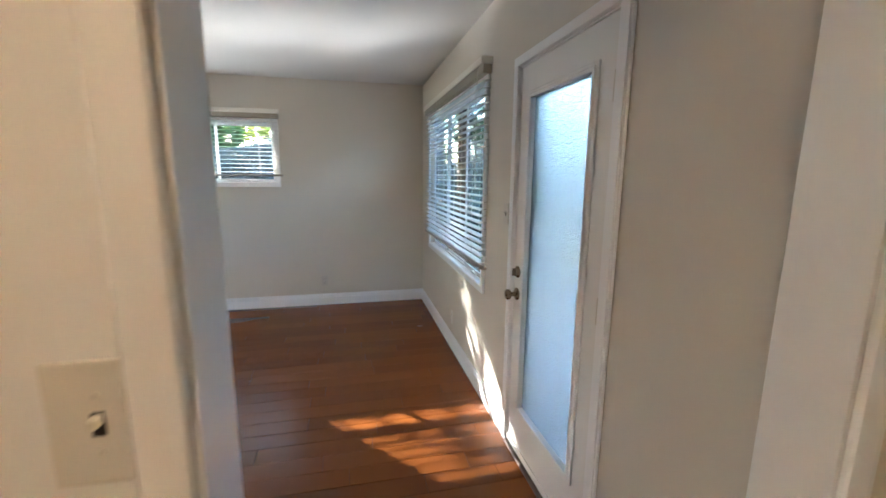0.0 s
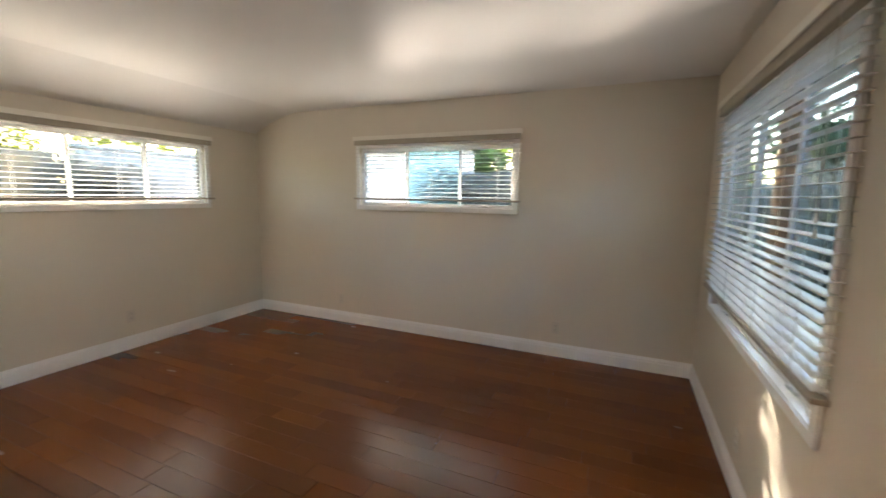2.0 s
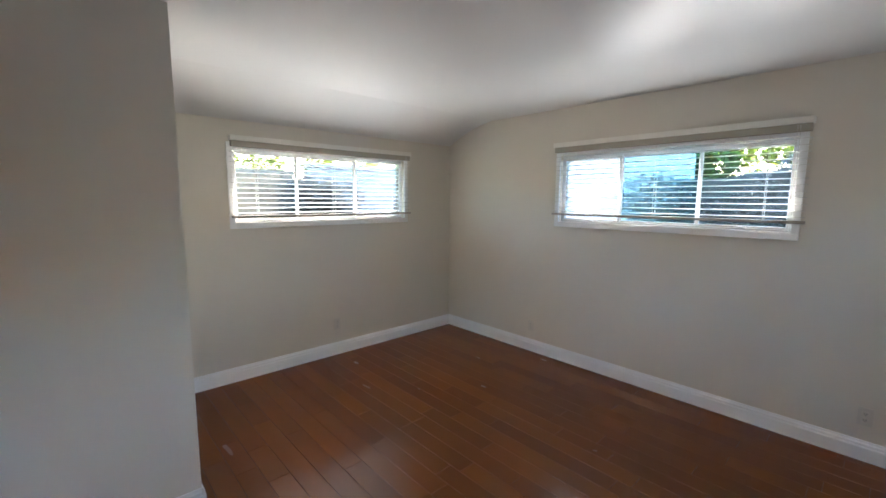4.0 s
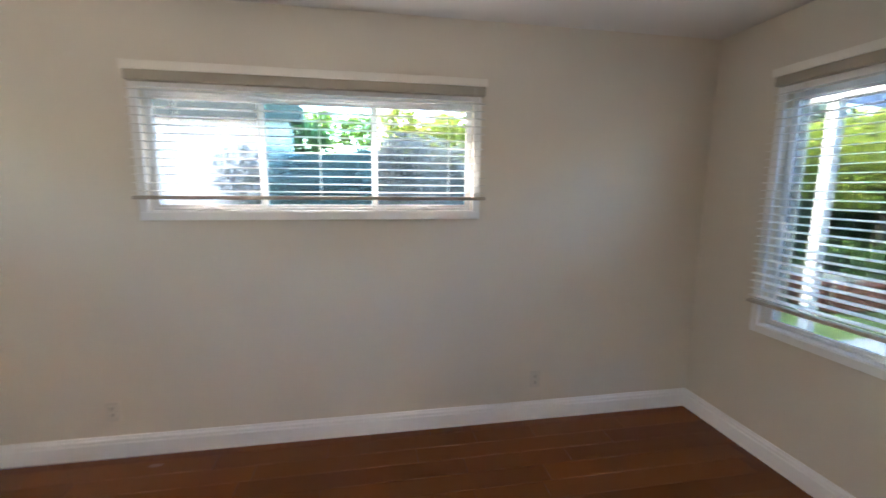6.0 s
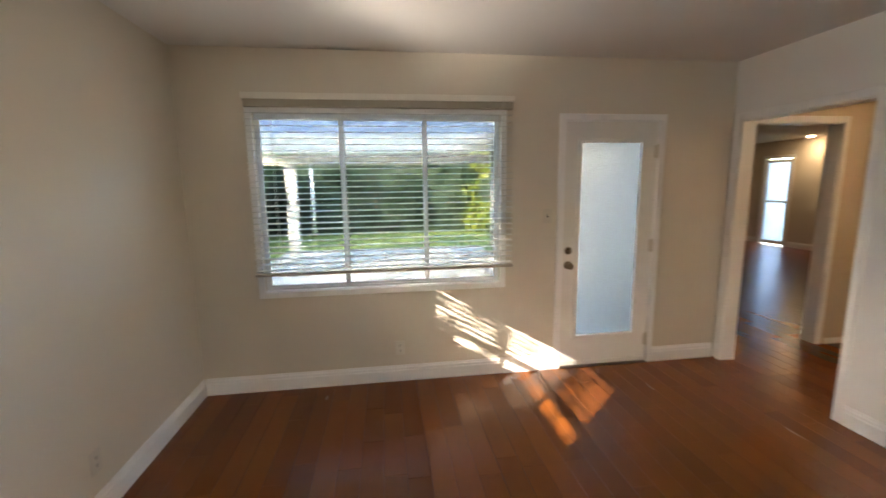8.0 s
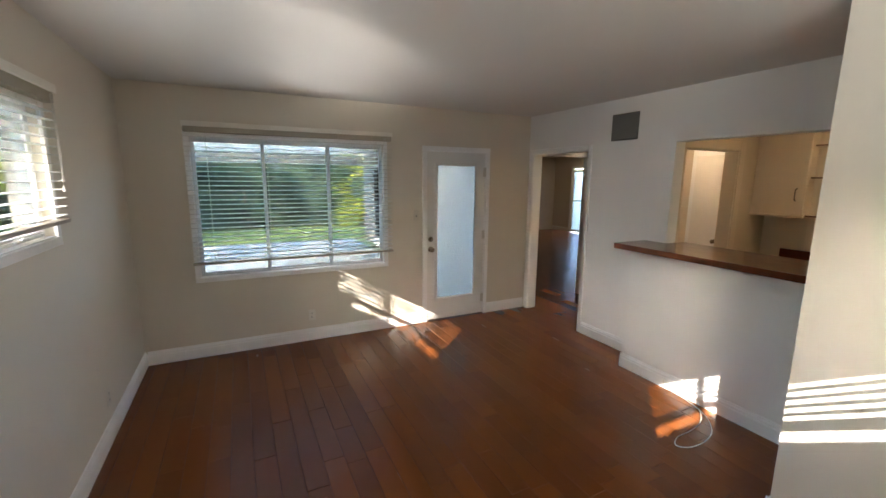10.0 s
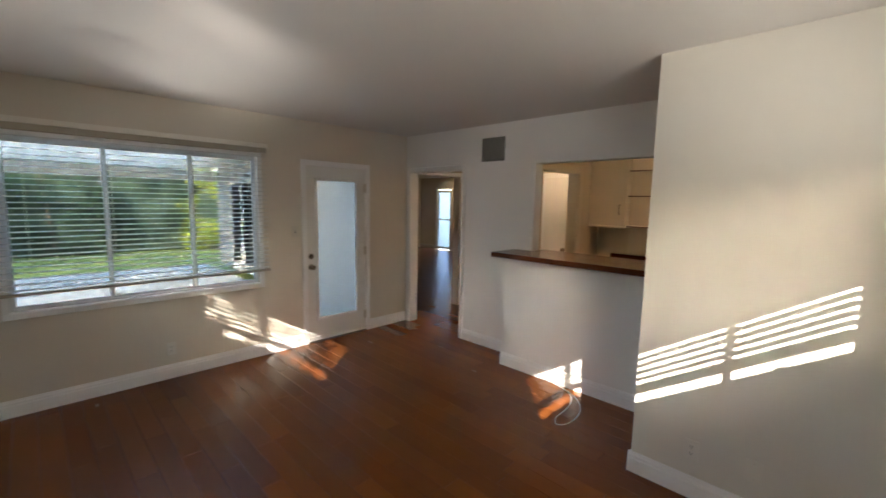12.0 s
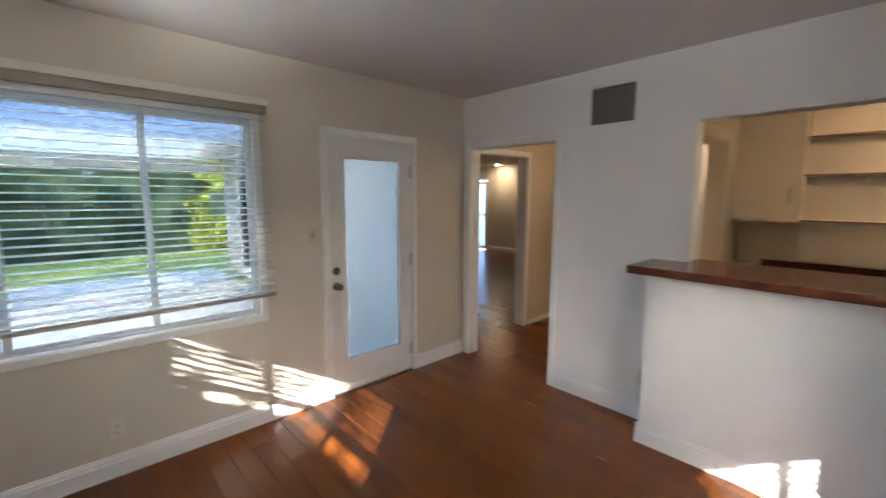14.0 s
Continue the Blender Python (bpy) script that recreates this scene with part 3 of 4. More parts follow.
# ---- blinds ----
def blind(side, u0, u1, ztop, zrail, ladders, label, gap=0.043, tilt=2.5, cord_u=None, cord_len=0.5):
    root = thing("window_blind", wp(side, (u0 + u1) / 2, 0.06, zrail), label, "window blind", group="window blinds")
    v = bmesh.new()
    wbox(v, side, u0, u1, 0.062, 0.072, ztop - 0.044, ztop, 0.003)
    for a, b in ((u0, u0 + 0.008), (u1 - 0.008, u1)):
        wbox(v, side, a, b, 0.002, 0.062, ztop - 0.044, ztop, 0.002)
    part("valance", v, M_VALANCE, root, "cream valance board")
    h = wone(side, u0 + 0.01, u1 - 0.01, 0.003, 0.058, ztop - 0.092, ztop - 0.006, bev=0.003)
    part("headrail", h, M_HEADRAIL, root, "brown headrail below the valance")
    for uu in (u0 + 0.035, u1 - 0.035):
        part("mounting_bracket", wone(side, uu - 0.028, uu + 0.028, 0.001, 0.060, ztop - 0.004, ztop + 0.003, bev=0.001), M_HINGE, root)
    # one slat, crowned in section, set a little nose-down to the room
    base = bmesh.new()
    sec = []
    n = 6
    for i in range(n + 1):
        s = -0.025 + 0.05 * i / n
        sec.append((s, 0.0022 * (1 - (s / 0.025) ** 2)))
    ca, sa = math.cos(radians(tilt)), math.sin(radians(tilt))
    rows = []
    for u in (u0 + 0.004, u1 - 0.004):
        ring = []
        for dz in (0.0014, -0.0014):
            seq = sec if dz > 0 else sec[::-1]
            for s, c in seq:
                ring.append(base.verts.new(Vector(wp(side, u, 0.030 + s * ca + (c + dz) * sa, -s * sa + (c + dz) * ca)) - Vector((ORIG[root.name].x, ORIG[root.name].y, 0))))
        rows.append(ring)
    m = len(rows[0])
    for i in range(m):
        base.faces.new((rows[0][i], rows[0][(i + 1) % m], rows[1][(i + 1) % m], rows[1][i]))
    base.faces.new(rows[0])
    base.faces.new(rows[1][::-1])
    me = mesh_of("slat", base, M_SLAT)
    z = zrail + 0.032
    rng = random.Random(int(u0 * 100))
    tops = ztop - 0.098
    while z < tops:
        s = new("slat", me)
        s.parent = root
        s.location = (0, 0, z - ORIG[root.name].z)
        s.rotation_euler = (rng.uniform(-0.0012, 0.0012), rng.uniform(-0.0012, 0.0012), 0)
        z += gap
    part("bottom_rail", wone(side, u0 - 0.004, u1 + 0.004, 0.006, 0.056, zrail - 0.010, zrail + 0.010, bev=0.004, seg=2), M_RAIL, root, "beige bottom rail")
    for u in ladders:
        c = bmesh.new()
        for vv in (0.004, 0.0565):
            tube(c, [wp(side, u, vv, zrail), wp(side, u, vv, ztop - 0.05)], 0.0011, 5)
        part("ladder_cord", c, M_CORD, root)
        zz = zrail - 0.010
        t = lathe(bmesh.new(), wp(side, u, 0.030, zz - 0.004), (0, 0, 1), [(0, 0.004), (0.002, 0.007), (0.004, 0.007)], 10)
        part("cord_button", t, M_CORD, root)
    if cord_u is not None:
        c = bmesh.new()
        for k, du in enumerate((0.0, 0.014)):
            tube(c, smooth_line([wp(side, cord_u + du, 0.066, ztop - 0.052), wp(side, cord_u + du * 1.3, 0.071, ztop - 0.25), wp(side, cord_u + du * 0.6, 0.069, ztop - cord_len + 0.05 * k)], 6), 0.0013, 5)
        cordp = part("pull_cord", c, M_CORD, root)
        lathe_bm = bmesh.new()
        for k, du in enumerate((0.0, 0.0084)):
            lathe(lathe_bm, wp(side, cord_u + du, 0.069, ztop - cord_len - 0.030 + 0.05 * k), (0, 0, 1), [(0, 0.006), (0.006, 0.0075), (0.026, 0.004), (0.032, 0.002)], 10)
        part("tassel", lathe_bm, M_SLAT, cordp)
    return root


blind("east", 2.617, 4.547, 2.200, 0.918, (2.80, 3.285, 3.87, 4.37), "off-white horizontal slat blind, lowered and open, over the wide window", tilt=4.0, cord_u=2.70, cord_len=0.75)
blind("north", -2.319, -0.421, 2.172, 1.490, (-2.10, -1.37, -0.64), "off-white horizontal slat blind, lowered and open, over a high window", tilt=0.5, cord_u=-0.50, cord_len=0.5)
blind("west", 2.431, 4.330, 2.152, 1.468, (2.64, 3.38, 4.11), "off-white horizontal slat blind, lowered and open, facing the side yard", cord_u=4.25, cord_len=0.5)


# ---- patio door ----
def patio_door():
    root = thing("door_patio", wp("east", (D0 + D1) / 2, 0, 0), "white patio door with a full pebbled glass panel, closed", "door", "structure")
    o0, o1, ot = 1.334, 2.238, 2.088
    for nm, u0, u1, z0, z1, e0, e1, ez in (("casing", o0, D0 - 0.004, 0, DT + 0.004, 0.0056, 0, 0), ("casing", D1 + 0.004, o1, 0, DT + 0.004, 0, 0.0056, 0), ("head_casing", o0, o1, DT + 0.004, ot, 0.0056, 0.0056, 0.0056)):
        c = wone("east", u0, u1, 0.0005, 0.014, z0, z1, bev=0.002)
        wbox(c, "east", u0 + e0, u1 - e1, 0.0142, 0.021, z0, z1 - ez, 0.002)
        part(nm, c, M_TRIM, root, "white moulded door casing")
    for nm, u0, u1, z0, z1 in (("jamb", D0 - 0.004, D0 + 0.003, 0, DT + 0.004), ("jamb", D1 - 0.003, D1 + 0.004, 0, DT + 0.004), ("head_jamb", D0 + 0.003, D1 - 0.003, DT - 0.003, DT + 0.004)):
        part(nm, wone("east", u0, u1, -TH, 0.002, z0, z1), M_TRIM, root)
    l0, l1, lz0, lz1 = D0 + 0.006, D1 - 0.006, 0.022, DT - 0.006
    g0, g1, gz0, gz1 = 1.532, 2.046, 0.280, 1.872
    lf = holed("x", EX + 0.042, EX + 0.001, l0, l1, lz0, lz1, [(g0, g1, gz0, gz1)])
    leaf = part("door_leaf", lf, M_DOOR, root)
    st = bmesh.new()
    for w, v1 in ((0.030, 0.009), (0.014, 0.014)):
        wbox(st, "east", g0 - w, g0 + 0.004, -0.001, v1, gz0 - w, gz1 + w, 0.003)
        wbox(st, "east", g1 - 0.004, g1 + w, -0.001, v1, gz0 - w, gz1 + w, 0.003)
        wbox(st, "east", g0 + 0.004, g1 - 0.004, -0.001, v1, gz0 - w, gz0 + 0.004, 0.003)
        wbox(st, "east", g0 + 0.004, g1 - 0.004, -0.001, v1, gz1 - 0.004, gz1 + w, 0.003)
    part("glass_moulding", st, M_DOOR, leaf)
    g = part("glass_panel", wone("east", g0, g1, -0.024, -0.018, gz0, gz1), M_PEBBLE, leaf, "milky pebbled privacy glass")
    g.visible_shadow = False
    y = 2.130
    k = lathe(bmesh.new(), wp("east", y, -0.001, 0.890), (-1, 0, 0), [(0, 0.033), (0.006, 0.033), (0.010, 0.027), (0.012, 0.013), (0.034, 0.012), (0.038, 0.020), (0.046, 0.027), (0.056, 0.028), (0.064, 0.023), (0.067, 0.012)], 24)
    part("knob", k, M_NICKEL, leaf, "aged nickel round knob", True)
    b = lathe(bmesh.new(), wp("east", y, -0.001, 1.010), (-1, 0, 0), [(0, 0.031), (0.006, 0.031), (0.012, 0.024), (0.014, 0.022)], 24)
    wbox(b, "east", y - 0.006, y + 0.006, 0.013, 0.032, 0.990, 1.030, 0.004, 2)
    part("deadbolt", b, M_NICKEL, leaf, "aged nickel thumb-turn deadbolt")
    for z in (0.21, 1.03, 1.80):
        h = bmesh.new()
        for i in range(5):
            cyl(h, wp("east", D0 + 0.001, 0.006, z - 0.05 + 0.0205 * i), wp("east", D0 + 0.001, 0.006, z - 0.0302 + 0.0205 * i), 0.0075, n=12)
        cyl(h, wp("east", D0 + 0.001, 0.006, z - 0.057), wp("east", D0 + 0.001, 0.006, z + 0.060), 0.005, n=10)
        wbox(h, "east", D0 + 0.004, D0 + 0.030, -0.003, 0.0012, z - 0.05, z + 0.05)
        part("hinge", h, M_HINGE, root, "satin metal hinge")
    tbm = wone("east", D0 + 0.004, D1 - 0.004, -TH - 0.03, 0.03, 0.001, 0.016, bev=0.005)
    part("threshold", tbm, M_BRONZE, root, "dark bronze threshold")
    part("door_sweep", wone("east", l0, l1, 0.0015, 0.010, 0.018, 0.055, bev=0.002), M_DOOR, leaf)


patio_door()


# ---- doorway trim ----
def doorway(name, axis, f0, f1, u0, u1, zt, label, faces=(True, True), mat=M_TRIM, w=0.055):
    """Jamb lining and casings of an opening through a wall from f0 to f1."""
    mid = (f0 + f1) / 2
    at = (mid, (u0 + u1) / 2, 0) if axis == "x" else ((u0 + u1) / 2, mid, 0)
    root = thing(name, at, label, "door frame", "structure")

    def b(bm, u_a, u_b, t_a, t_b, z_a, z_b, bev=0.0):
        if axis == "x":
            box(bm, t_a, t_b, u_a, u_b, z_a, z_b, bev)
        else:
            box(bm, u_a, u_b, t_a, t_b, z_a, z_b, bev)
    lo, hi = min(f0, f1), max(f0, f1)
    for nm, p, q, z0 in (("jamb", u0 - 0.004, u0 + 0.012, 0), ("jamb", u1 - 0.012, u1 + 0.004, 0), ("head_jamb", u0 + 0.012, u1 - 0.012, zt - 0.012)):
        j = bmesh.new()
        b(j, p, q, lo - 0.001, hi + 0.001, z0, zt + 0.004)
        part(nm, j, mat, root)
    for side, (t, s) in zip(faces, ((lo, -1), (hi, 1))):
        if not side:
            continue
        for nm, (p, q, z0, z1) in (("casing", (u0 - w + 0.008, u0 + 0.006, 0, zt - 0.006 + w)), ("casing", (u1 - 0.006, u1 + w - 0.008, 0, zt - 0.006 + w)), ("head_casing", (u0 + 0.006, u1 - 0.006, zt - 0.006, zt - 0.006 + w))):
            c = bmesh.new()
            b(c, p, q, t + s * 0.0015, t + s * 0.016, z0, z1, 0.004)
            part(nm, c, mat, root)
    return root


doorway("doorway_hall", "y", SY2, SY, DW0, DW1, DWT, "white painted doorway casing between room and hall")
doorway("doorway_far_room", "x", HX, HX + 0.12, -0.434, 0.50, 2.05, "white painted casing of the doorway beyond the hall", (True, True), M_TRIM, 0.058)
doorway("doorway_kitchen", "x", KX1, KX1 + 0.12, -0.38, 0.47, 2.03, "cream casing of the kitchen doorway", (True, True), M_KCAB, 0.09)

# hatch lining
hat = thing("hatch_trim", ((PA0 + PA1) / 2, SY, 1.175), "white trim lining the serving hatch", "trim", "structure")
hb = bmesh.new()
box(hb, PA1 - 0.012, PA1 + 0.003, SY2 - 0.002, SY + 0.003, 1.176, PAT + 0.003, 0.002)
part("side_lining", hb, M_WHITEWALL, hat)
part("side_lining", one(PA0 - 0.003, PA0 + 0.012, SY2 - 0.002, SY + 0.003, 1.176, PAT + 0.003, bev=0.002), M_WHITEWALL, hat)
part("head_lining", one(PA0 + 0.012, PA1 - 0.012, SY2 - 0.002, SY + 0.003, PAT - 0.012, PAT + 0.003, bev=0.002), M_WHITEWALL, hat)

# ---- counter ----
counter = thing("serving_counter", ((BX - 0.662) / 2, SY, 1.123), "glossy red-brown wood counter slab on a white low wall", "counter")
part("slab", one(BX + 0.002, -0.662, SY + 0.001, 1.139, 1.123, 1.171, bev=0.005, seg=2), M_COUNTER, counter)
part("hatch_ledge", one(PA0 + 0.013, PA1 - 0.013, SY2 - 0.10, SY, 1.124, 1.170, bev=0.003), M_COUNTER, counter)


# ---- wall fixtures ----
def outlet(side, u, z, label="ivory double wall outlet", kind="outlet"):
    root = thing("wall_outlet" if kind == "outlet" else "blank_plate", wp(side, u, 0, z), label, "outlet" if kind == "outlet" else "wall plate", group="wall outlets" if kind == "outlet" else "")
    mat = M_PLATE_PAINTED if side in ("north", "west") else M_PLATE
    part("plate", wone(side, u - 0.036, u + 0.036, 0.0008, 0.006, z - 0.058, z + 0.058, bev=0.003, seg=2), mat, root)
    if kind == "outlet":
        for dz in (-0.020, 0.020):
            s = part("socket", wone(side, u - 0.016, u + 0.016, 0.005, 0.0085, z + dz - 0.014, z + dz + 0.014, bev=0.003, seg=2), mat, root)
            sl = bmesh.new()
            for du in (-0.006, 0.006):
                wbox(sl, side, u + du - 0.0012, u + du + 0.0012, 0.0078, 0.0090, z + dz - 0.002, z + dz + 0.008)
            wbox(sl, side, u - 0.0022, u + 0.0022, 0.0078, 0.0090, z + dz - 0.009, z + dz - 0.005)
            part("slots", sl, M_SLOT, s)
    for dz in ((0,) if kind == "outlet" else (-0.042, 0.042)):
        part("screw", cyl(bmesh.new(), wp(side, u, 0.0055, z + dz), wp(side, u, 0.0072, z + dz), 0.0032, n=10), M_HINGE, root)
    return root


def switch(side, u, z, label, pw=0.036, ph=0.058):
    root = thing("light_switch", wp(side, u, 0, z), label, "light switch")
    mat = M_PLATE_PAINTED if side in ("north", "west") else M_PLATE
    mat = M_PLATE_PAINTED if side == "east" else M_PLATE
    part("plate", wone(side, u - pw, u + pw, 0.0008, 0.006, z - ph, z + ph, bev=0.003, seg=2), mat, root)
    part("toggle_slot", wone(side, u - 0.006, u + 0.006, 0.0055, 0.0068, z - 0.013, z + 0.013), M_SLOT, root)
    tg = wone(side, u - 0.0045, u + 0.0045, 0.0055, 0.018, z - 0.001, z + 0.011, bev=0.002)
    part("toggle", tg, mat, root)
    for dz in (-0.03, 0.03):
        part("screw", cyl(bmesh.new(), wp(side, u, 0.0055, z + dz), wp(side, u, 0.0072, z + dz), 0.003, n=10), M_HINGE, root)


outlet("north", -0.03, 0.285)
outlet("north", -2.56, 0.280)
outlet("west", 3.39, 0.325)
outlet("east", 3.52, 0.275)
outlet("block", -2.655, 0.285)
outlet("block", -2.94, 0.295, "blank ivory cover plate above the baseboard", "blank")
outlet("south", -0.655, 0.31)
switch("east", 2.315, 1.30, "ivory light switch between window and patio door")
switch("hall", 0.030, 1.264, "ivory light switch on an oversize plate beside the doorway", 0.044, 0.066)

# return-air grille over the doorway wall
v0, v1, vz0, vz1 = -0.487, -0.176, 2.108, 2.362
vent = thing("wall_vent", wp("south", (v0 + v1) / 2, 0, vz0), "grey metal air grille with upright louvres", "vent")
vf = bmesh.new()
for a in ((v0, v1, vz0, vz0 + 0.018), (v0, v1, vz1 - 0.018, vz1), (v0, v0 + 0.018, vz0 + 0.018, vz1 - 0.018), (v1 - 0.018, v1, vz0 + 0.018, vz1 - 0.018)):
    wbox(vf, "south", a[0], a[1], 0.0008, 0.009, a[2], a[3], 0.002)
part("vent_frame", vf, M_VENT, vent)
# near-black sheet painted in for the shade between the louvres
part("shade_backing", wone("south", v0 + 0.018, v1 - 0.018, 0.0008, 0.0022, vz0 + 0.018, vz1 - 0.018), M_VOID_SHADE, vent)
nl = 22
for i in range(nl):
    u = v0 + 0.024 + (v1 - v0 - 0.048) * i / (nl - 1)
    lb = bmesh.new()
    a, b, c, d = wp("south", u - 0.004, 0.0025, 0), wp("south", u + 0.004, 0.0085, 0), wp("south", u + 0.0055, 0.0085, 0), wp("south", u - 0.0025, 0.0025, 0)
    lo = [lb.verts.new((*p[:2], vz0 + 0.018)) for p in (a, b, c, d)]
    hi = [lb.verts.new((*p[:2], vz1 - 0.018)) for p in (a, b, c, d)]
    for k in range(4):
        lb.faces.new((lo[k], lo[(k + 1) % 4], hi[(k + 1) % 4], hi[k]))
    lb.faces.new(lo)
    lb.faces.new(hi)
    part("louvre", lb, M_VENT, vent)

# loose cable on the floor
cab = tube(bmesh.new(), smooth_line([(-1.19, 1.034, 0.075), (-1.23, 1.036, 0.016), (-1.40, 1.05, 0.006), (-1.60, 1.13, 0.006), (-1.74, 1.27, 0.006), (-1.80, 1.44, 0.006), (-1.795, 1.60, 0.006), (-1.74, 1.66, 0.006), (-1.69, 1.57, 0.006), (-1.685, 1.43, 0.007), (-1.66, 1.28, 0.009), (-1.60, 1.17, 0.014), (-1.54, 1.10, 0.010)], 8), 0.0034, 8)
solid("cable", cab, M_CABLE, "white coax cable looped on the wood floor", "cable", smooth=True)

# ---- kitchen beyond the hatch ----
CZ0, CZ1, CF = 1.402, 2.36, -0.70


def wall_cabinet(x0, x1, handle_left, label):
    root = thing("wall_cabinet", ((x0 + x1) / 2, KY, CZ0), label, "cabinet", group="kitchen wall cabinets")
    part("body", one(x0, x1, KY + 0.001, CF - 0.02, CZ0, CZ1), M_KCAB, root)
    part("bottom_lip", one(x0 - 0.004, x1 + 0.004, CF - 0.03, CF + 0.004, CZ0 - 0.022, CZ0 - 0.001, bev=0.003), M_KCAB, root)
    d = part("cabinet_door", one(x0 + 0.004, x1 - 0.004, CF - 0.019, CF, CZ0 + 0.005, CZ1 - 0.005, bev=0.004, seg=2), M_KCAB, root)
    hx = x0 + 0.07 if handle_left else x1 - 0.07
    part("handle", tube(bmesh.new(), smooth_line([(hx, CF, CZ0 + 0.14), (hx, CF + 0.028, CZ0 + 0.155), (hx, CF + 0.030, CZ0 + 0.20), (hx, CF + 0.028, CZ0 + 0.245), (hx, CF, CZ0 + 0.26)], 6), 0.006, 8), M_NICKEL, d, "dull metal bow handle", True)
    return root


wall_cabinet(-1.247, -0.79, True, "cream wall cabinet with a bow handle, closed")
wall_cabinet(-2.42, -1.92, False, "cream wall cabinet beside open shelves, closed")
wall_cabinet(-2.93, -2.43, True, "cream wall cabinet at the kitchen's far end, closed")
sh = thing("open_shelf_unit", (-1.58, KY, CZ0), "cream open shelves with dark edges, empty", "shelf")
for z in (CZ0 - 0.012, 1.755, 2.055):
    s = part("shelf", one(-1.919, -1.248, -0.829, CF - 0.06, z, z + 0.018), M_KCAB, sh)
    part("shelf_edge", one(-1.919, -1.248, CF - 0.06, CF - 0.054, z + 0.001, z + 0.016), M_SHELFEDGE, s, "dark shelf edge")
part("back_panel", one(-1.919, -1.248, KY + 0.001, -0.83, 1.06, CZ1), M_KCAB, sh)
part("top_panel", one(-1.919, -1.248, -0.829, CF - 0.06, CZ1 - 0.03, CZ1), M_KCAB, sh)


def base_cabinet(x0, x1):
    root = thing("base_cabinet", ((x0 + x1) / 2, KY, 0), "cream base cabinet under a brown worktop", "cabinet", group="kitchen base cabinets")
    part("body", one(x0, x1, KY + 0.001, -0.46, 0.09, 0.878), M_KCAB, root)
    part("plinth", one(x0, x1, KY + 0.001, -0.52, 0, 0.089), M_KCAB, root)
    part("drawer_front", one(x0 + 0.004, x1 - 0.004, -0.459, -0.44, 0.72, 0.87, bev=0.003), M_KCAB, root)
    part("cabinet_door", one(x0 + 0.004, x1 - 0.004, -0.459, -0.44, 0.10, 0.71, bev=0.003), M_KCAB, root)


for x0 in (-1.60, -2.20, -2.80):
    base_cabinet(x0, x0 + 0.598)
wt = bmesh.new()
box(wt, -2.82, -0.985, KY + 0.001, -0.40, 0.879, 0.920, 0.004)
box(wt, -2.82, -0.985, KY + 0.001, KY + 0.022, 0.9205, 1.03, 0.003)
solid("worktop", wt, M_COUNTER, "red-brown kitchen worktop with low upstand", "counter")

# hall door, lamps
hd = thing("door_hall", (-0.30, HYS, 0), "cream-white slab door in the hall, closed", "door", "structure")
part("casing", one(-0.665, 0.10, HYS + 0.0005, HYS + 0.014, 0, 2.10, bev=0.003), M_TRIM, hd)
leafp = part("door_leaf", one(-0.60, 0.04, HYS + 0.0145, HYS + 0.034, 0.01, 2.03, bev=0.003), M_DOOR, hd)
part("knob", lathe(bmesh.new(), (-0.29, HYS + 0.034, 1.0), (0, 1, 0), [(0, 0.028), (0.006, 0.026), (0.01, 0.011), (0.03, 0.011), (0.036, 0.022), (0.05, 0.026), (0.06, 0.02)], 18), M_NICKEL, leafp, "metal knob", True)


def dome_lamp(x, y, z, label, glow=M_LAMP):
    root = thing("ceiling_lamp", (x, y, z), label, "ceiling lamp")
    part("lamp_base", lathe(bmesh.new(), (x, y, z - 0.018), (0, 0, 1), [(0, 0.13), (0.004, 0.14), (0.018, 0.14)], 28), M_NICKEL, root)
    part("shade", lathe(bmesh.new(), (x, y, z - 0.088), (0, 0, 1), [(0, 0.02), (0.008, 0.06), (0.03, 0.10), (0.055, 0.122), (0.070, 0.126)], 28), glow, root, "glowing frosted dome", True)


dome_lamp(-0.15, -0.50, 2.42, "lit frosted dome ceiling lamp in the hall")
dome_lamp(-2.0, -0.25, 2.42, "lit frosted dome ceiling lamp in the kitchen", M_LAMP_DIM)

# far entrance door and downlight
fd = thing("door_entrance", ((FD0 + FD1) / 2, LY0, 0), "white entrance door with a tall frosted pane", "door", "structure")
fc = bmesh.new()
for a in ((FD0 - 0.10, FD0 - 0.03, 0, 2.13), (FD1 + 0.03, FD1 + 0.10, 0, 2.13)):
    wbox(fc, "far", a[0], a[1], 0.0005, 0.018, a[2], a[3], 0.003)
wbox(fc, "far", FD0 - 0.03, FD1 + 0.03, 0.0005, 0.018, 2.05, 2.13, 0.003)
part("casing", fc, M_TRIM, fd)
lf = holed("y", LY0 - 0.045, LY0 - 0.003, FD0 - 0.035, FD1 + 0.035, 0.012, 2.04, [(FD0 + 0.02, FD1 - 0.02, 0.10, 1.02), (FD0 + 0.02, FD1 - 0.02, 1.06, 1.96)])
fl = part("door_leaf", lf, M_DOOR, fd)
for z0, z1 in ((0.10, 1.02), (1.06, 1.96)):
    g = part("pane", one(FD0 + 0.02, FD1 - 0.02, LY0 - 0.028, LY0 - 0.020, z0, z1), M_FROST, fl, "frosted glass pane")
    g.visible_shadow = False
part("handle", tube(bmesh.new(), [(FD0 + 0.02, LY0 - 0.003, 1.02), (FD0 + 0.02, LY0 + 0.05, 1.02), (FD0 + 0.10, LY0 + 0.055, 1.02)], 0.009), M_SLOT, fl, "dark lever handle")
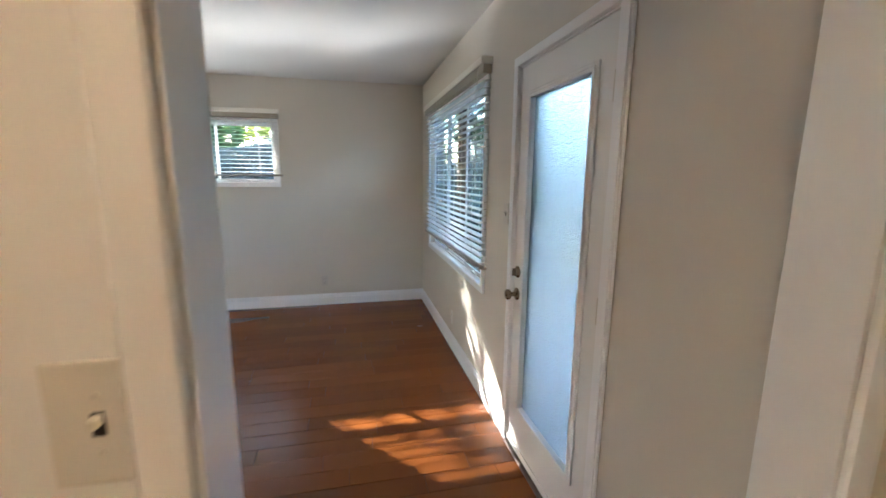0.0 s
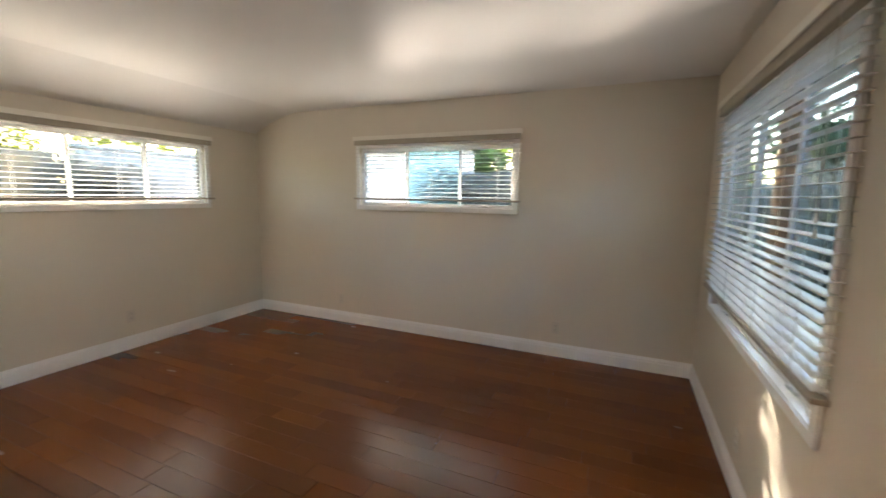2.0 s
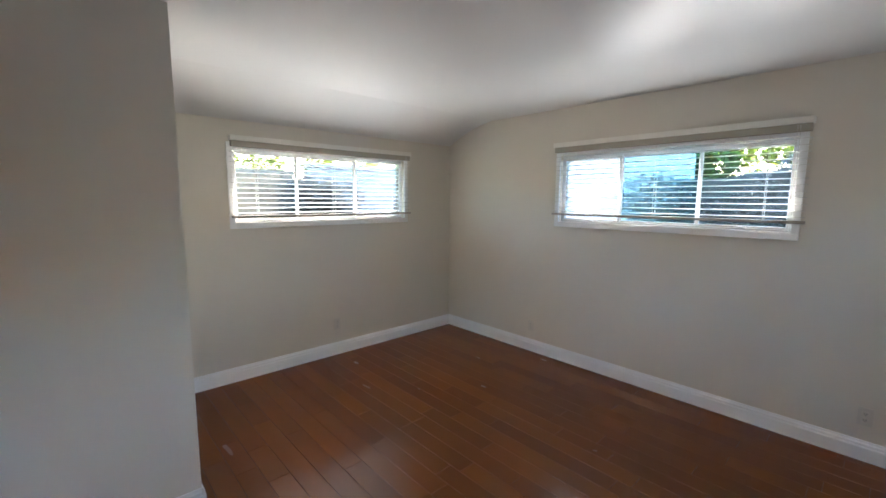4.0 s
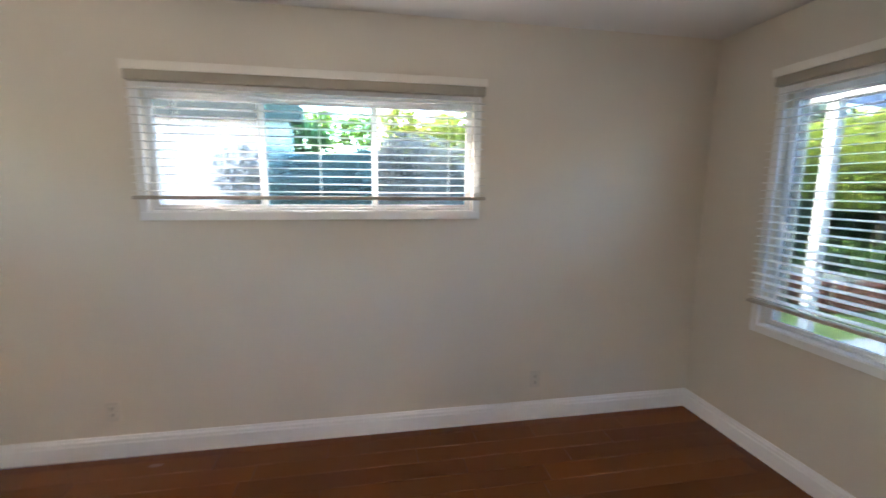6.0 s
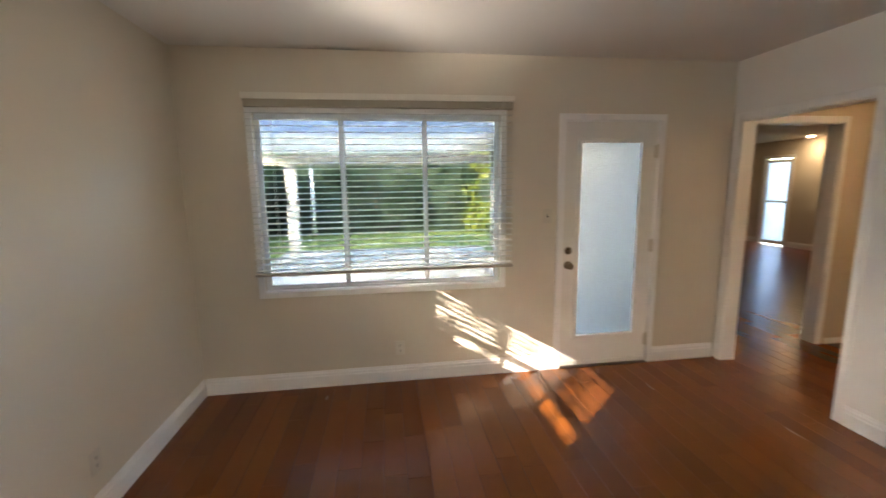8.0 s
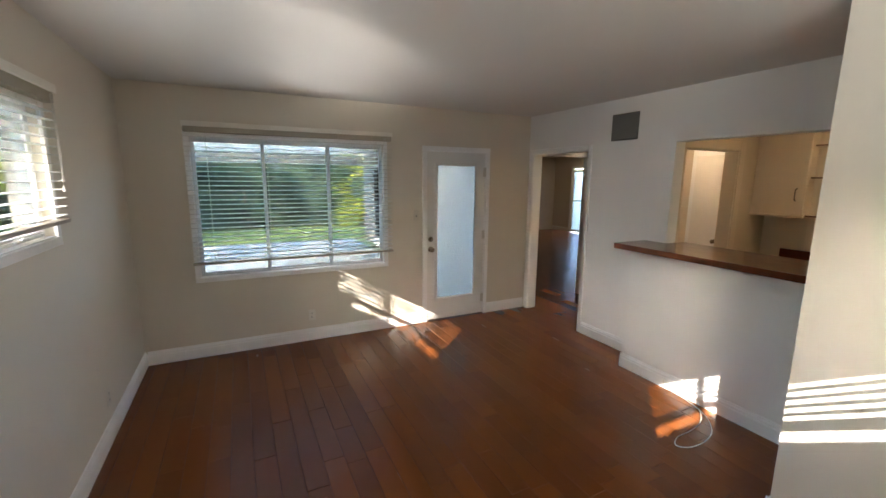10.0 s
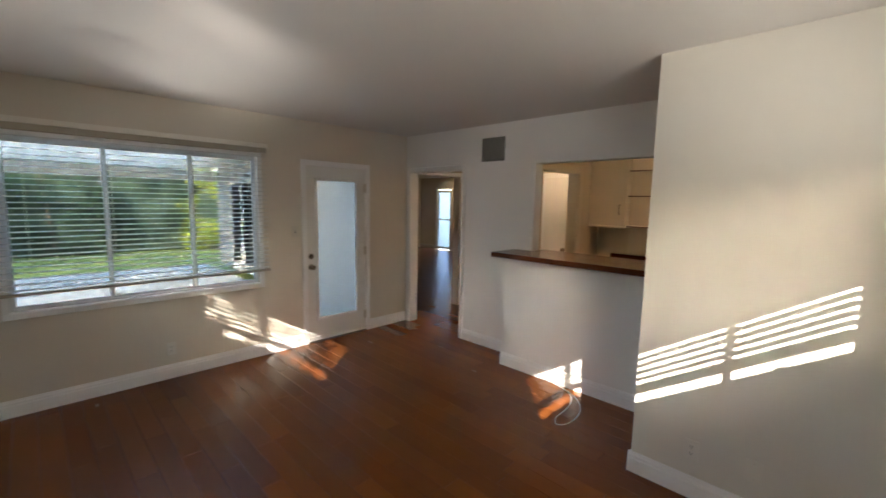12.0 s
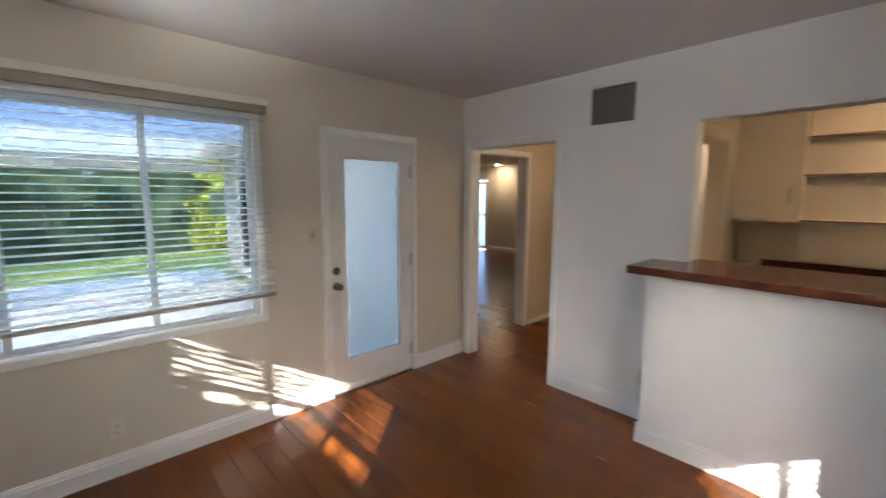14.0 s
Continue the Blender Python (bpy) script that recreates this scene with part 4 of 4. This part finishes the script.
dl = thing("downlight", (5.75, LY0 + 0.35, 2.46), "lit recessed ceiling downlight", "ceiling lamp")
part("trim_ring", lathe(bmesh.new(), (5.75, LY0 + 0.35, 2.452), (0, 0, 1), [(0, 0.055), (0.003, 0.075), (0.008, 0.075)], 24), M_TRIM, dl)
part("lens", lathe(bmesh.new(), (5.75, LY0 + 0.35, 2.449), (0, 0, 1), [(0, 0.04), (0.003, 0.05)], 24), M_SPOT, dl, "glowing lens")

# ---- outside ----
gm = bmesh.new()
R = 300.0
ring0 = [gm.verts.new((p, q, GZ - 0.012)) for p, q in ((-R, -R), (R, -R), (R, R), (-R, R))]
gm.faces.new(ring0)
solid("ground", gm, M_GRASS, "lawn and ground reaching to the horizon", "ground", "structure")
pat = bmesh.new()
for i in range(3):
    for k in range(2):
        box(pat, EX + TH + 0.02 + i * 2.66, EX + TH + 0.02 + i * 2.66 + 2.65, 1.02 + k * 2.6, 1.02 + k * 2.6 + 2.59, GZ - 0.1, GZ, 0.006)
solid("patio_slab", pat, M_CONC, "pale concrete patio in large jointed slabs", "patio", "structure")
# added pale slab, a reflector that brightens the neighbouring wall
solid("north_bounce_slab", one(WX - TH, EX + 0.9, NY + TH + 0.02, 7.0, GZ - 0.1, GZ - 0.004), M_PALE_CONC, "pale concrete slab added to bounce daylight", "path", "structure")
solid("side_path", one(WX - 3.4, WX - TH - 0.005, 0, 9.0, GZ - 0.1, GZ - 0.004), M_PALE_CONC, "concrete side path below the high window", "path", "structure")


def leaves(count, sampler, size, seed):
    """Scattered leaf quads, each folded along its midrib, as one mesh."""
    rng = np.random.default_rng(seed)
    c = sampler(rng, count)
    n = len(c)
    d = rng.normal(size=(n, 3))
    d /= np.linalg.norm(d, axis=1, keepdims=True)
    e = np.cross(d, rng.normal(size=(n, 3)))
    e /= np.linalg.norm(e, axis=1, keepdims=True)
    f = np.cross(d, e)
    s = size * rng.uniform(0.6, 1.4, (n, 1))
    tip, root_, l, r = c + d * s, c - d * s, c + e * s * 0.45 + f * s * 0.12, c - e * s * 0.45 + f * s * 0.12
    vs = np.stack([root_, l, tip, r], 1).reshape(-1, 3)
    idx = np.arange(n) * 4
    faces = np.concatenate([np.stack([idx, idx + 1, idx + 2], 1), np.stack([idx, idx + 2, idx + 3], 1)])
    me = bpy.data.meshes.new("leaves")
    me.from_pydata(vs.tolist(), [], faces.tolist())
    return me


def clumps(centres, radii):
    cs, rs = np.array(centres), np.array(radii)

    def f(rng, n):
        k = rng.integers(0, len(cs), n)
        p = rng.normal(size=(n, 3))
        p /= np.linalg.norm(p, axis=1, keepdims=True)
        rad = rng.uniform(0.35, 1.0, (n, 1)) ** 0.5
        return cs[k] + p * rad * rs[k][:, None] * np.array([1, 1, 0.85])
    return f


def hedge(name, x0, x1, y0, y1, z1, mat, label, count, size, seed, stems=6):
    rng = np.random.default_rng(seed)
    m = int(max(24, (x1 - x0 + 0.4) * (y1 - y0 + 0.4) * (z1 - GZ) * 3))
    cen = np.stack([rng.uniform(x0, x1, m), rng.uniform(y0, y1, m), rng.uniform(GZ + 0.15, z1, m)], 1)
    rad = rng.uniform(0.28, 0.55, m)
    root = thing(name, ((x0 + x1) / 2, (y0 + y1) / 2, GZ - 0.012), label, "hedge")
    me = leaves(count, clumps(cen, rad), size, seed)
    me.materials.append(mat)
    me.transform(Matrix.Translation(-ORIG[root.name]))
    fo = new("foliage", me)
    fo.parent = root
    # added opaque hull fills the gaps, its darker colour painting the shade inside
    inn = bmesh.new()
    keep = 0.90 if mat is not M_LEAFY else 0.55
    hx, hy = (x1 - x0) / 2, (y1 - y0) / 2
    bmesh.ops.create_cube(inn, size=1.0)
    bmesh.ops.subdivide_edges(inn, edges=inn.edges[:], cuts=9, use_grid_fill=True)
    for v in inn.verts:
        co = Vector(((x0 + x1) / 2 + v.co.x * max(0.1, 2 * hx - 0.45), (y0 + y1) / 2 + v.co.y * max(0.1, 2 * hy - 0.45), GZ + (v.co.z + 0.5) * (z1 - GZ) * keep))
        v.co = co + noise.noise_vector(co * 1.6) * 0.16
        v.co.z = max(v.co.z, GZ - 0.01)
    part("shade_core", inn, M_SHADE_COREB if mat is M_LEAFB else M_SHADE_CORE, root, "lumpy hull coloured darker for the inner shade")
    core = bmesh.new()
    for i in range(stems):
        x, y = rng.uniform(x0, x1), rng.uniform(y0, y1)
        cyl(core, (x, y, GZ - 0.05), (x + rng.uniform(-0.2, 0.2), y + rng.uniform(-0.2, 0.2), z1 * 0.75), 0.05, 0.012, 8)
    part("stems", core, M_BARK, root)
    return root


def tree(name, x, y, h, crown_r, mat, label, count, size, seed, crown_z=0.62):
    rng = np.random.default_rng(seed)
    root = thing(name, (x, y, GZ - 0.012), label, "tree")
    tb = bmesh.new()
    top = h * crown_z * 0.75
    tube_pts = smooth_line([(x, y, GZ - 0.05), (x + 0.06, y + 0.03, top * 0.5), (x - 0.03, y - 0.05, top)], 4)
    for a, b, i in zip(tube_pts, tube_pts[1:], range(99)):
        cyl(tb, a, b, 0.11 * (1 - 0.07 * i), 0.11 * (1 - 0.07 * (i + 1)), 10)
    cen, rad = [], []
    for i in range(16):
        a = i * 2.4
        rr = crown_r * math.sqrt((i + 0.5) / 16)
        zc = h * crown_z + rng.uniform(-0.30, 0.36) * h * 0.6 * (1 - 0.5 * rr / crown_r)
        e = Vector((x + rr * math.cos(a), y + rr * math.sin(a), zc))
        cyl(tb, (x - 0.03, y - 0.05, top * rng.uniform(0.7, 1.0)), e, 0.035, 0.01, 6)
        cen.append(tuple(e))
        rad.append(crown_r * rng.uniform(0.30, 0.46))
    part("trunk", tb, M_BARK, root)
    me = leaves(count, clumps(cen, rad), size, seed)
    me.materials.append(mat)
    me.transform(Matrix.Translation(-ORIG[root.name]))
    c = new("crown", me)
    c.parent = root
    return root


hedge("hedge", 13.0, 14.4, -0.1, 12.5, 3.1, M_LEAFD, "tall dark green hedge along the garden's end", 58000, 0.085, 3, 24)
hedge("shrub", 12.3, 13.9, -6.0, 0.4, 3.3, M_LEAFY, "sunlit yellow-green hedge beside the lawn", 60000, 0.065, 4)
hedge("hedge", 3.5, 13.0, 10.8, 11.8, 3.3, M_LEAFD, "dark green boundary hedge behind the planter", 26000, 0.08, 5, 16)
tree("tree", 8.6, 8.9, 3.4, 1.5, M_LEAFY, "small yellow-green tree over the brick planter", 16000, 0.055, 6)
tree("tree", 11.3, 8.2, 3.6, 1.3, M_LEAFM, "small green tree on the lawn's edge", 12000, 0.06, 7)


def post(x, y, w, z1, label):
    root = thing("patio_post", (x, y, GZ), label, "post", group="patio posts")
    part("shaft", one(x - w / 2, x + w / 2, y - w / 2, y + w / 2, GZ, z1, bev=0.006), M_WHITEPOST, root)
    part("foot", one(x - w * 0.75, x + w * 0.75, y - w * 0.75, y + w * 0.75, GZ + 0.0005, GZ + 0.03, bev=0.006), M_WHITEPOST, root)
    part("cap_plate", one(x - w * 0.7, x + w * 0.7, y - w * 0.7, y + w * 0.7, z1 + 0.0005, z1 + 0.022), M_WHITEPOST, root)
    return root


PX, PB, PT = 7.80, 2.02, 2.27
post(PX, 5.66, 0.17, PB - 0.023, "square white patio cover post with downpipe")
post(3.35, 5.95, 0.10, 2.40, "slim white patio cover post by the house")
pc = thing("patio_cover", (PX, 3.3, PB), "patio cover with cream beam and corrugated roof sheets", "patio cover")
part("beam", one(PX - 0.07, PX + 0.07, 1.1, 6.3, PB, PT, bev=0.008), M_BEAM, pc, "cream painted beam")
part("house_beam", one(3.30, 3.40, 1.1, 6.3, 2.423, 2.52, bev=0.006), M_WHITEPOST, pc)


def corrugated(x0, z0, x1, z1, mat, label):
    cb_ = bmesh.new()
    n = 260
    rows_ = []
    for i in range(n + 1):
        y = 1.05 + 5.35 * i / n
        dz = 0.004 * math.sin(y * math.tau / 0.15)
        rows_.append([cb_.verts.new((x, y, z + dz + o)) for x, z in ((x0, z0), (x1, z1)) for o in (0, 0.003)])
    for a, b in zip(rows_, rows_[1:]):
        for p, q in ((0, 2), (3, 1), (1, 0), (2, 3)):
            cb_.faces.new((a[p], a[q], b[q], b[p]))
    part("roof_sheet", cb_, mat, pc, label)


corrugated(3.22, 2.545, 5.50, 2.43, M_ROOFBLUE, "blue-grey corrugated sheet")
corrugated(5.44, 2.455, 8.15, 2.32, M_ROOFWHITE, "white corrugated sheet")
part("gutter", one(PX + 0.30, PX + 0.40, 1.1, 6.3, 2.19, 2.29, bev=0.01), M_WHITEPOST, pc)
part("downpipe", tube(bmesh.new(), smooth_line([(PX + 0.35, 5.96, 2.19), (PX + 0.33, 5.95, 2.08), (PX + 0.12, 5.86, 1.98), (PX + 0.0, 5.80, 1.86), (PX, 5.79, 1.6), (PX, 5.79, GZ + 0.03)], 6), 0.035, 10), M_WHITEPOST, pc, "", True)
lan = thing("hanging_lantern", (PX - 0.10, 3.25, PB), "small white box lantern under the patio beam", "lantern")
part("lantern_body", one(PX - 0.16, PX - 0.04, 3.19, 3.31, PB - 0.15, PB - 0.02, bev=0.008), M_WHITEPOST, lan)
part("lantern_cap", one(PX - 0.18, PX - 0.02, 3.17, 3.33, PB - 0.0195, PB - 0.001, bev=0.004), M_NICKEL, lan)
pole = cyl(bmesh.new(), (12.3, 6.0, GZ - 0.05), (12.3, 6.0, 2.15), 0.06, n=14)
solid("garden_pole", pole, M_WHITEPOST, "thin white pole standing on the lawn", "pole", smooth=True)

# french door in the far room's outside wall
fw = thing("door_garden", (6.4, 1.0, 0), "white glazed garden door seen from the patio side", "door", "structure")
ff = bmesh.new()
for a in ((5.70, 5.80), (6.35, 6.45), (7.0, 7.10)):
    box(ff, a[0], a[1], 0.96, 1.03, 0, 2.05, 0.004)
box(ff, 5.80, 7.0, 0.96, 1.03, 1.95, 2.05)
box(ff, 5.80, 7.0, 0.96, 1.03, 0.0, 0.20)
part("door_frame", ff, M_VINYL, fw)
for u0, u1 in ((5.80, 6.35), (6.45, 7.0)):
    part("pane", one(u0, u1, 0.985, 0.993, 0.20, 1.95), M_GLASS, fw)
    for i in range(12):
        z = 0.24 + i * 0.14
        part("shutter_slat", one(u0, u1, 0.945, 0.953, z, z + 0.125), M_SLAT, fw)

# low brick planter
pl = thing("brick_planter", (6.7, 7.6, GZ), "low red brick planter with mortar joints", "planter")
part("core", one(5.35, 8.45, 7.14, 8.36, GZ - 0.02, 0.29), M_MORTAR, pl)
bme = mesh_of("brick", one(-0.1, 0.1, -0.045, 0.045, -0.028, 0.028, bev=0.004), M_BRICK)
for c in range(6):
    z = GZ + 0.035 + c * 0.068
    for i in range(15):
        for y in (7.10,):
            b = new("brick", bme)
            b.parent = pl
            b.location = Vector((5.36 + (c % 2) * 0.105 + i * 0.212, y, z)) - ORIG[pl.name]
    for i in range(6):
        b = new("brick", bme)
        b.parent = pl
        b.location = Vector((5.31, 7.23 + (c % 2) * 0.1 + i * 0.212, z)) - ORIG[pl.name]
        b.rotation_euler = (0, 0, radians(90))
hedge("flower_shrub", 5.7, 8.2, 7.4, 8.1, 0.55, M_LEAFM, "low green planting in the brick planter", 3500, 0.05, 8, 5)

# north side yard
nh = thing("neighbour_house", (-4.6, 8.3, GZ), "white stucco neighbouring house with a dark eave", "house")
part("wall", one(-9.0, -2.1, 8.2, 8.4, GZ - 0.012, 2.36), M_PINKWALL, nh)
part("eave", one(-9.3, -1.95, 8.08, 8.45, 2.365, 2.56), M_EAVE, nh, "dark wooden eave")
hedge("shrub", -2.3, -0.7, 7.2, 7.9, 2.1, M_LEAFB, "pale blue-green shrub against the white wall", 22000, 0.035, 9)
hedge("hedge", -6.0, -2.0, 9.2, 10.0, 4.1, M_LEAFM, "green trees above the neighbouring wall", 26000, 0.07, 31)
hedge("hedge", -2.2, 0.6, 9.9, 10.6, 2.9, M_LEAFY, "yellow-green hedge beyond the side yard", 20000, 0.045, 32)
hedge("hedge", -0.9, 4.2, 8.6, 9.6, 2.0, M_LEAFB, "clipped grey-green hedge at the side yard", 26000, 0.04, 10, 8)
tree("tree", 1.2, 12.5, 3.6, 1.6, M_LEAFY, "yellow-green tree beyond the side hedge", 9000, 0.08, 11)
part_post = cyl(bmesh.new(), (1.75, 5.45, GZ - 0.05), (1.75, 5.45, 2.5), 0.09, 0.08, 12)
solid("wood_post", part_post, M_WOODWARM, "warm brown wooden post by the house corner", "post", smooth=True)

tree("tree", -6.6, 10.9, 6.4, 1.5, M_LEAFM, "open-crowned tall tree behind the neighbouring house", 820, 0.08, 21, 0.76)

sh = thing("garden_shed", (4.5, 8.0, GZ), "white stucco shed with a brown eave in the side yard", "shed")
part("wall", one(3.8, 5.2, 7.7, 8.5, GZ - 0.012, 2.60), M_STUCCO, sh)
part("eave", one(3.72, 5.24, 7.64, 8.56, 2.6005, 2.80, bev=0.008), M_EAVE, sh, "brown wooden eave board")
part("roof", one(3.70, 5.26, 7.62, 8.58, 2.8005, 2.86, bev=0.01), M_ROOF, sh)

# west side yard
bw = thing("block_wall", (-7.6, 1.75, GZ), "beige block wall along the side yard", "fence")
part("core", one(-7.69, -7.51, -1.0, 4.5, GZ - 0.012, 2.12), M_MORTAR, bw)
blk = mesh_of("block", one(-0.012, 0.012, -0.195, 0.195, -0.095, 0.095, bev=0.004), M_BLOCK)
for c in range(11):
    for i in range(13):
        b = new("block", blk)
        b.parent = bw
        b.location = Vector((-7.50, -0.75 + (c % 2) * 0.2 + i * 0.4, GZ + 0.1 + c * 0.2)) - ORIG[bw.name]
hedge("hedge", -9.0, -8.2, -1.0, 8.5, 3.0, M_LEAFY, "yellow-green vines above the block wall", 42000, 0.042, 12, 10)
part_wall = thing("neighbour_garage", (-8.0, 7.3, GZ), "white stucco garage wall beyond the side yard", "house")
part("wall", one(-8.1, -7.9, 4.95, 9.3, GZ - 0.012, 2.25), M_STUCCO, part_wall)
part("coping", one(-8.15, -7.85, 4.9, 9.35, 2.2505, 2.31, bev=0.01), M_STUCCO, part_wall)
hedge("shrub", -7.2, -6.7, 4.3, 5.1, 1.75, M_LEAFB, "grey-green shrub in front of the block wall", 6000, 0.06, 13)

# ---- floors, last ----
fl_root = thing("floor", (0, 0, 0), "hand-scraped red-brown wood plank floor", "floor", "structure")
part("underlay", one(WX - 0.05, EX + 0.05, SY2, NY + 0.05, -0.05, -0.004), M_SUB, fl_root)
PW = 0.127
LENS = (0.38, 0.62, 0.90, 1.22)
shared = {}


def plank_mesh(length):
    if length not in shared:
        shared[length] = mesh_of("plank", one(-length / 2 + 0.0009, length / 2 - 0.0009, -PW / 2 + 0.0008, PW / 2 - 0.0008, -0.004, 0.0, bev=0.0015), M_PLANK)
    return shared[length]


def rows_of_planks(x0, x1, y0, y1, seed):
    rng = random.Random(seed)
    out = []
    y = y0
    while y < y1 - 0.01:
        x = x0 - rng.uniform(0, 0.8)
        while x < x1:
            l = rng.choice(LENS)
            a, b = max(x, x0), min(x + l, x1)
            if b - a > 0.03:
                out.append((a, b, y + PW / 2, l))
            x += l
        y += PW
    return out


rp = rows_of_planks(WX, EX, SY2, NY, 5)
for a, b, y, l in rp[-300:]:
    o = new("plank", plank_mesh(l))
    o.parent = fl_root
    o.location = ((a + b) / 2, y, 0)
    o.scale = ((b - a) / l, 1, 1)


def joined_planks(name, rows_, label):
    bm_ = bmesh.new()
    for a, b, y, l in rows_:
        vs = [bm_.verts.new((x, yy, z)) for z, i in ((-0.004, 0.0009), (-0.0016, 0.0009), (0.0, 0.0025)) for x, yy in ((a + i, y - PW / 2 + i), (b - i, y - PW / 2 + i), (b - i, y + PW / 2 - i), (a + i, y + PW / 2 - i))]
        for q in (0, 4):
            for k in range(4):
                bm_.faces.new((vs[q + k], vs[q + (k + 1) % 4], vs[q + 4 + (k + 1) % 4], vs[q + 4 + k]))
        bm_.faces.new(vs[8:12])
    return solid(name, bm_, M_PLANK_FAR, label, "floor", "structure")


if len(rp) > 300:
    joined_planks("floor_planks_rest", rp[:-300], "hand-scraped red-brown planks at the room's edge")
solid("subfloor_far", one(KX0 - 0.1, LX, LY0 - 0.15, SY2, -0.06, -0.005), M_SUB, "dark seams under the hall floor", "floor", "structure")
solid("subfloor_far_edge", one(EX + TH, LX, SY2, LY1, -0.06, -0.005), M_SUB, "dark seams under the far floor", "floor", "structure")
joined_planks("floor_hall", rows_of_planks(KX0, LX, SY2 - PW * (int((SY2 - LY0) / PW) + 1), SY2, 9), "dark red-brown planks of hall and far room")
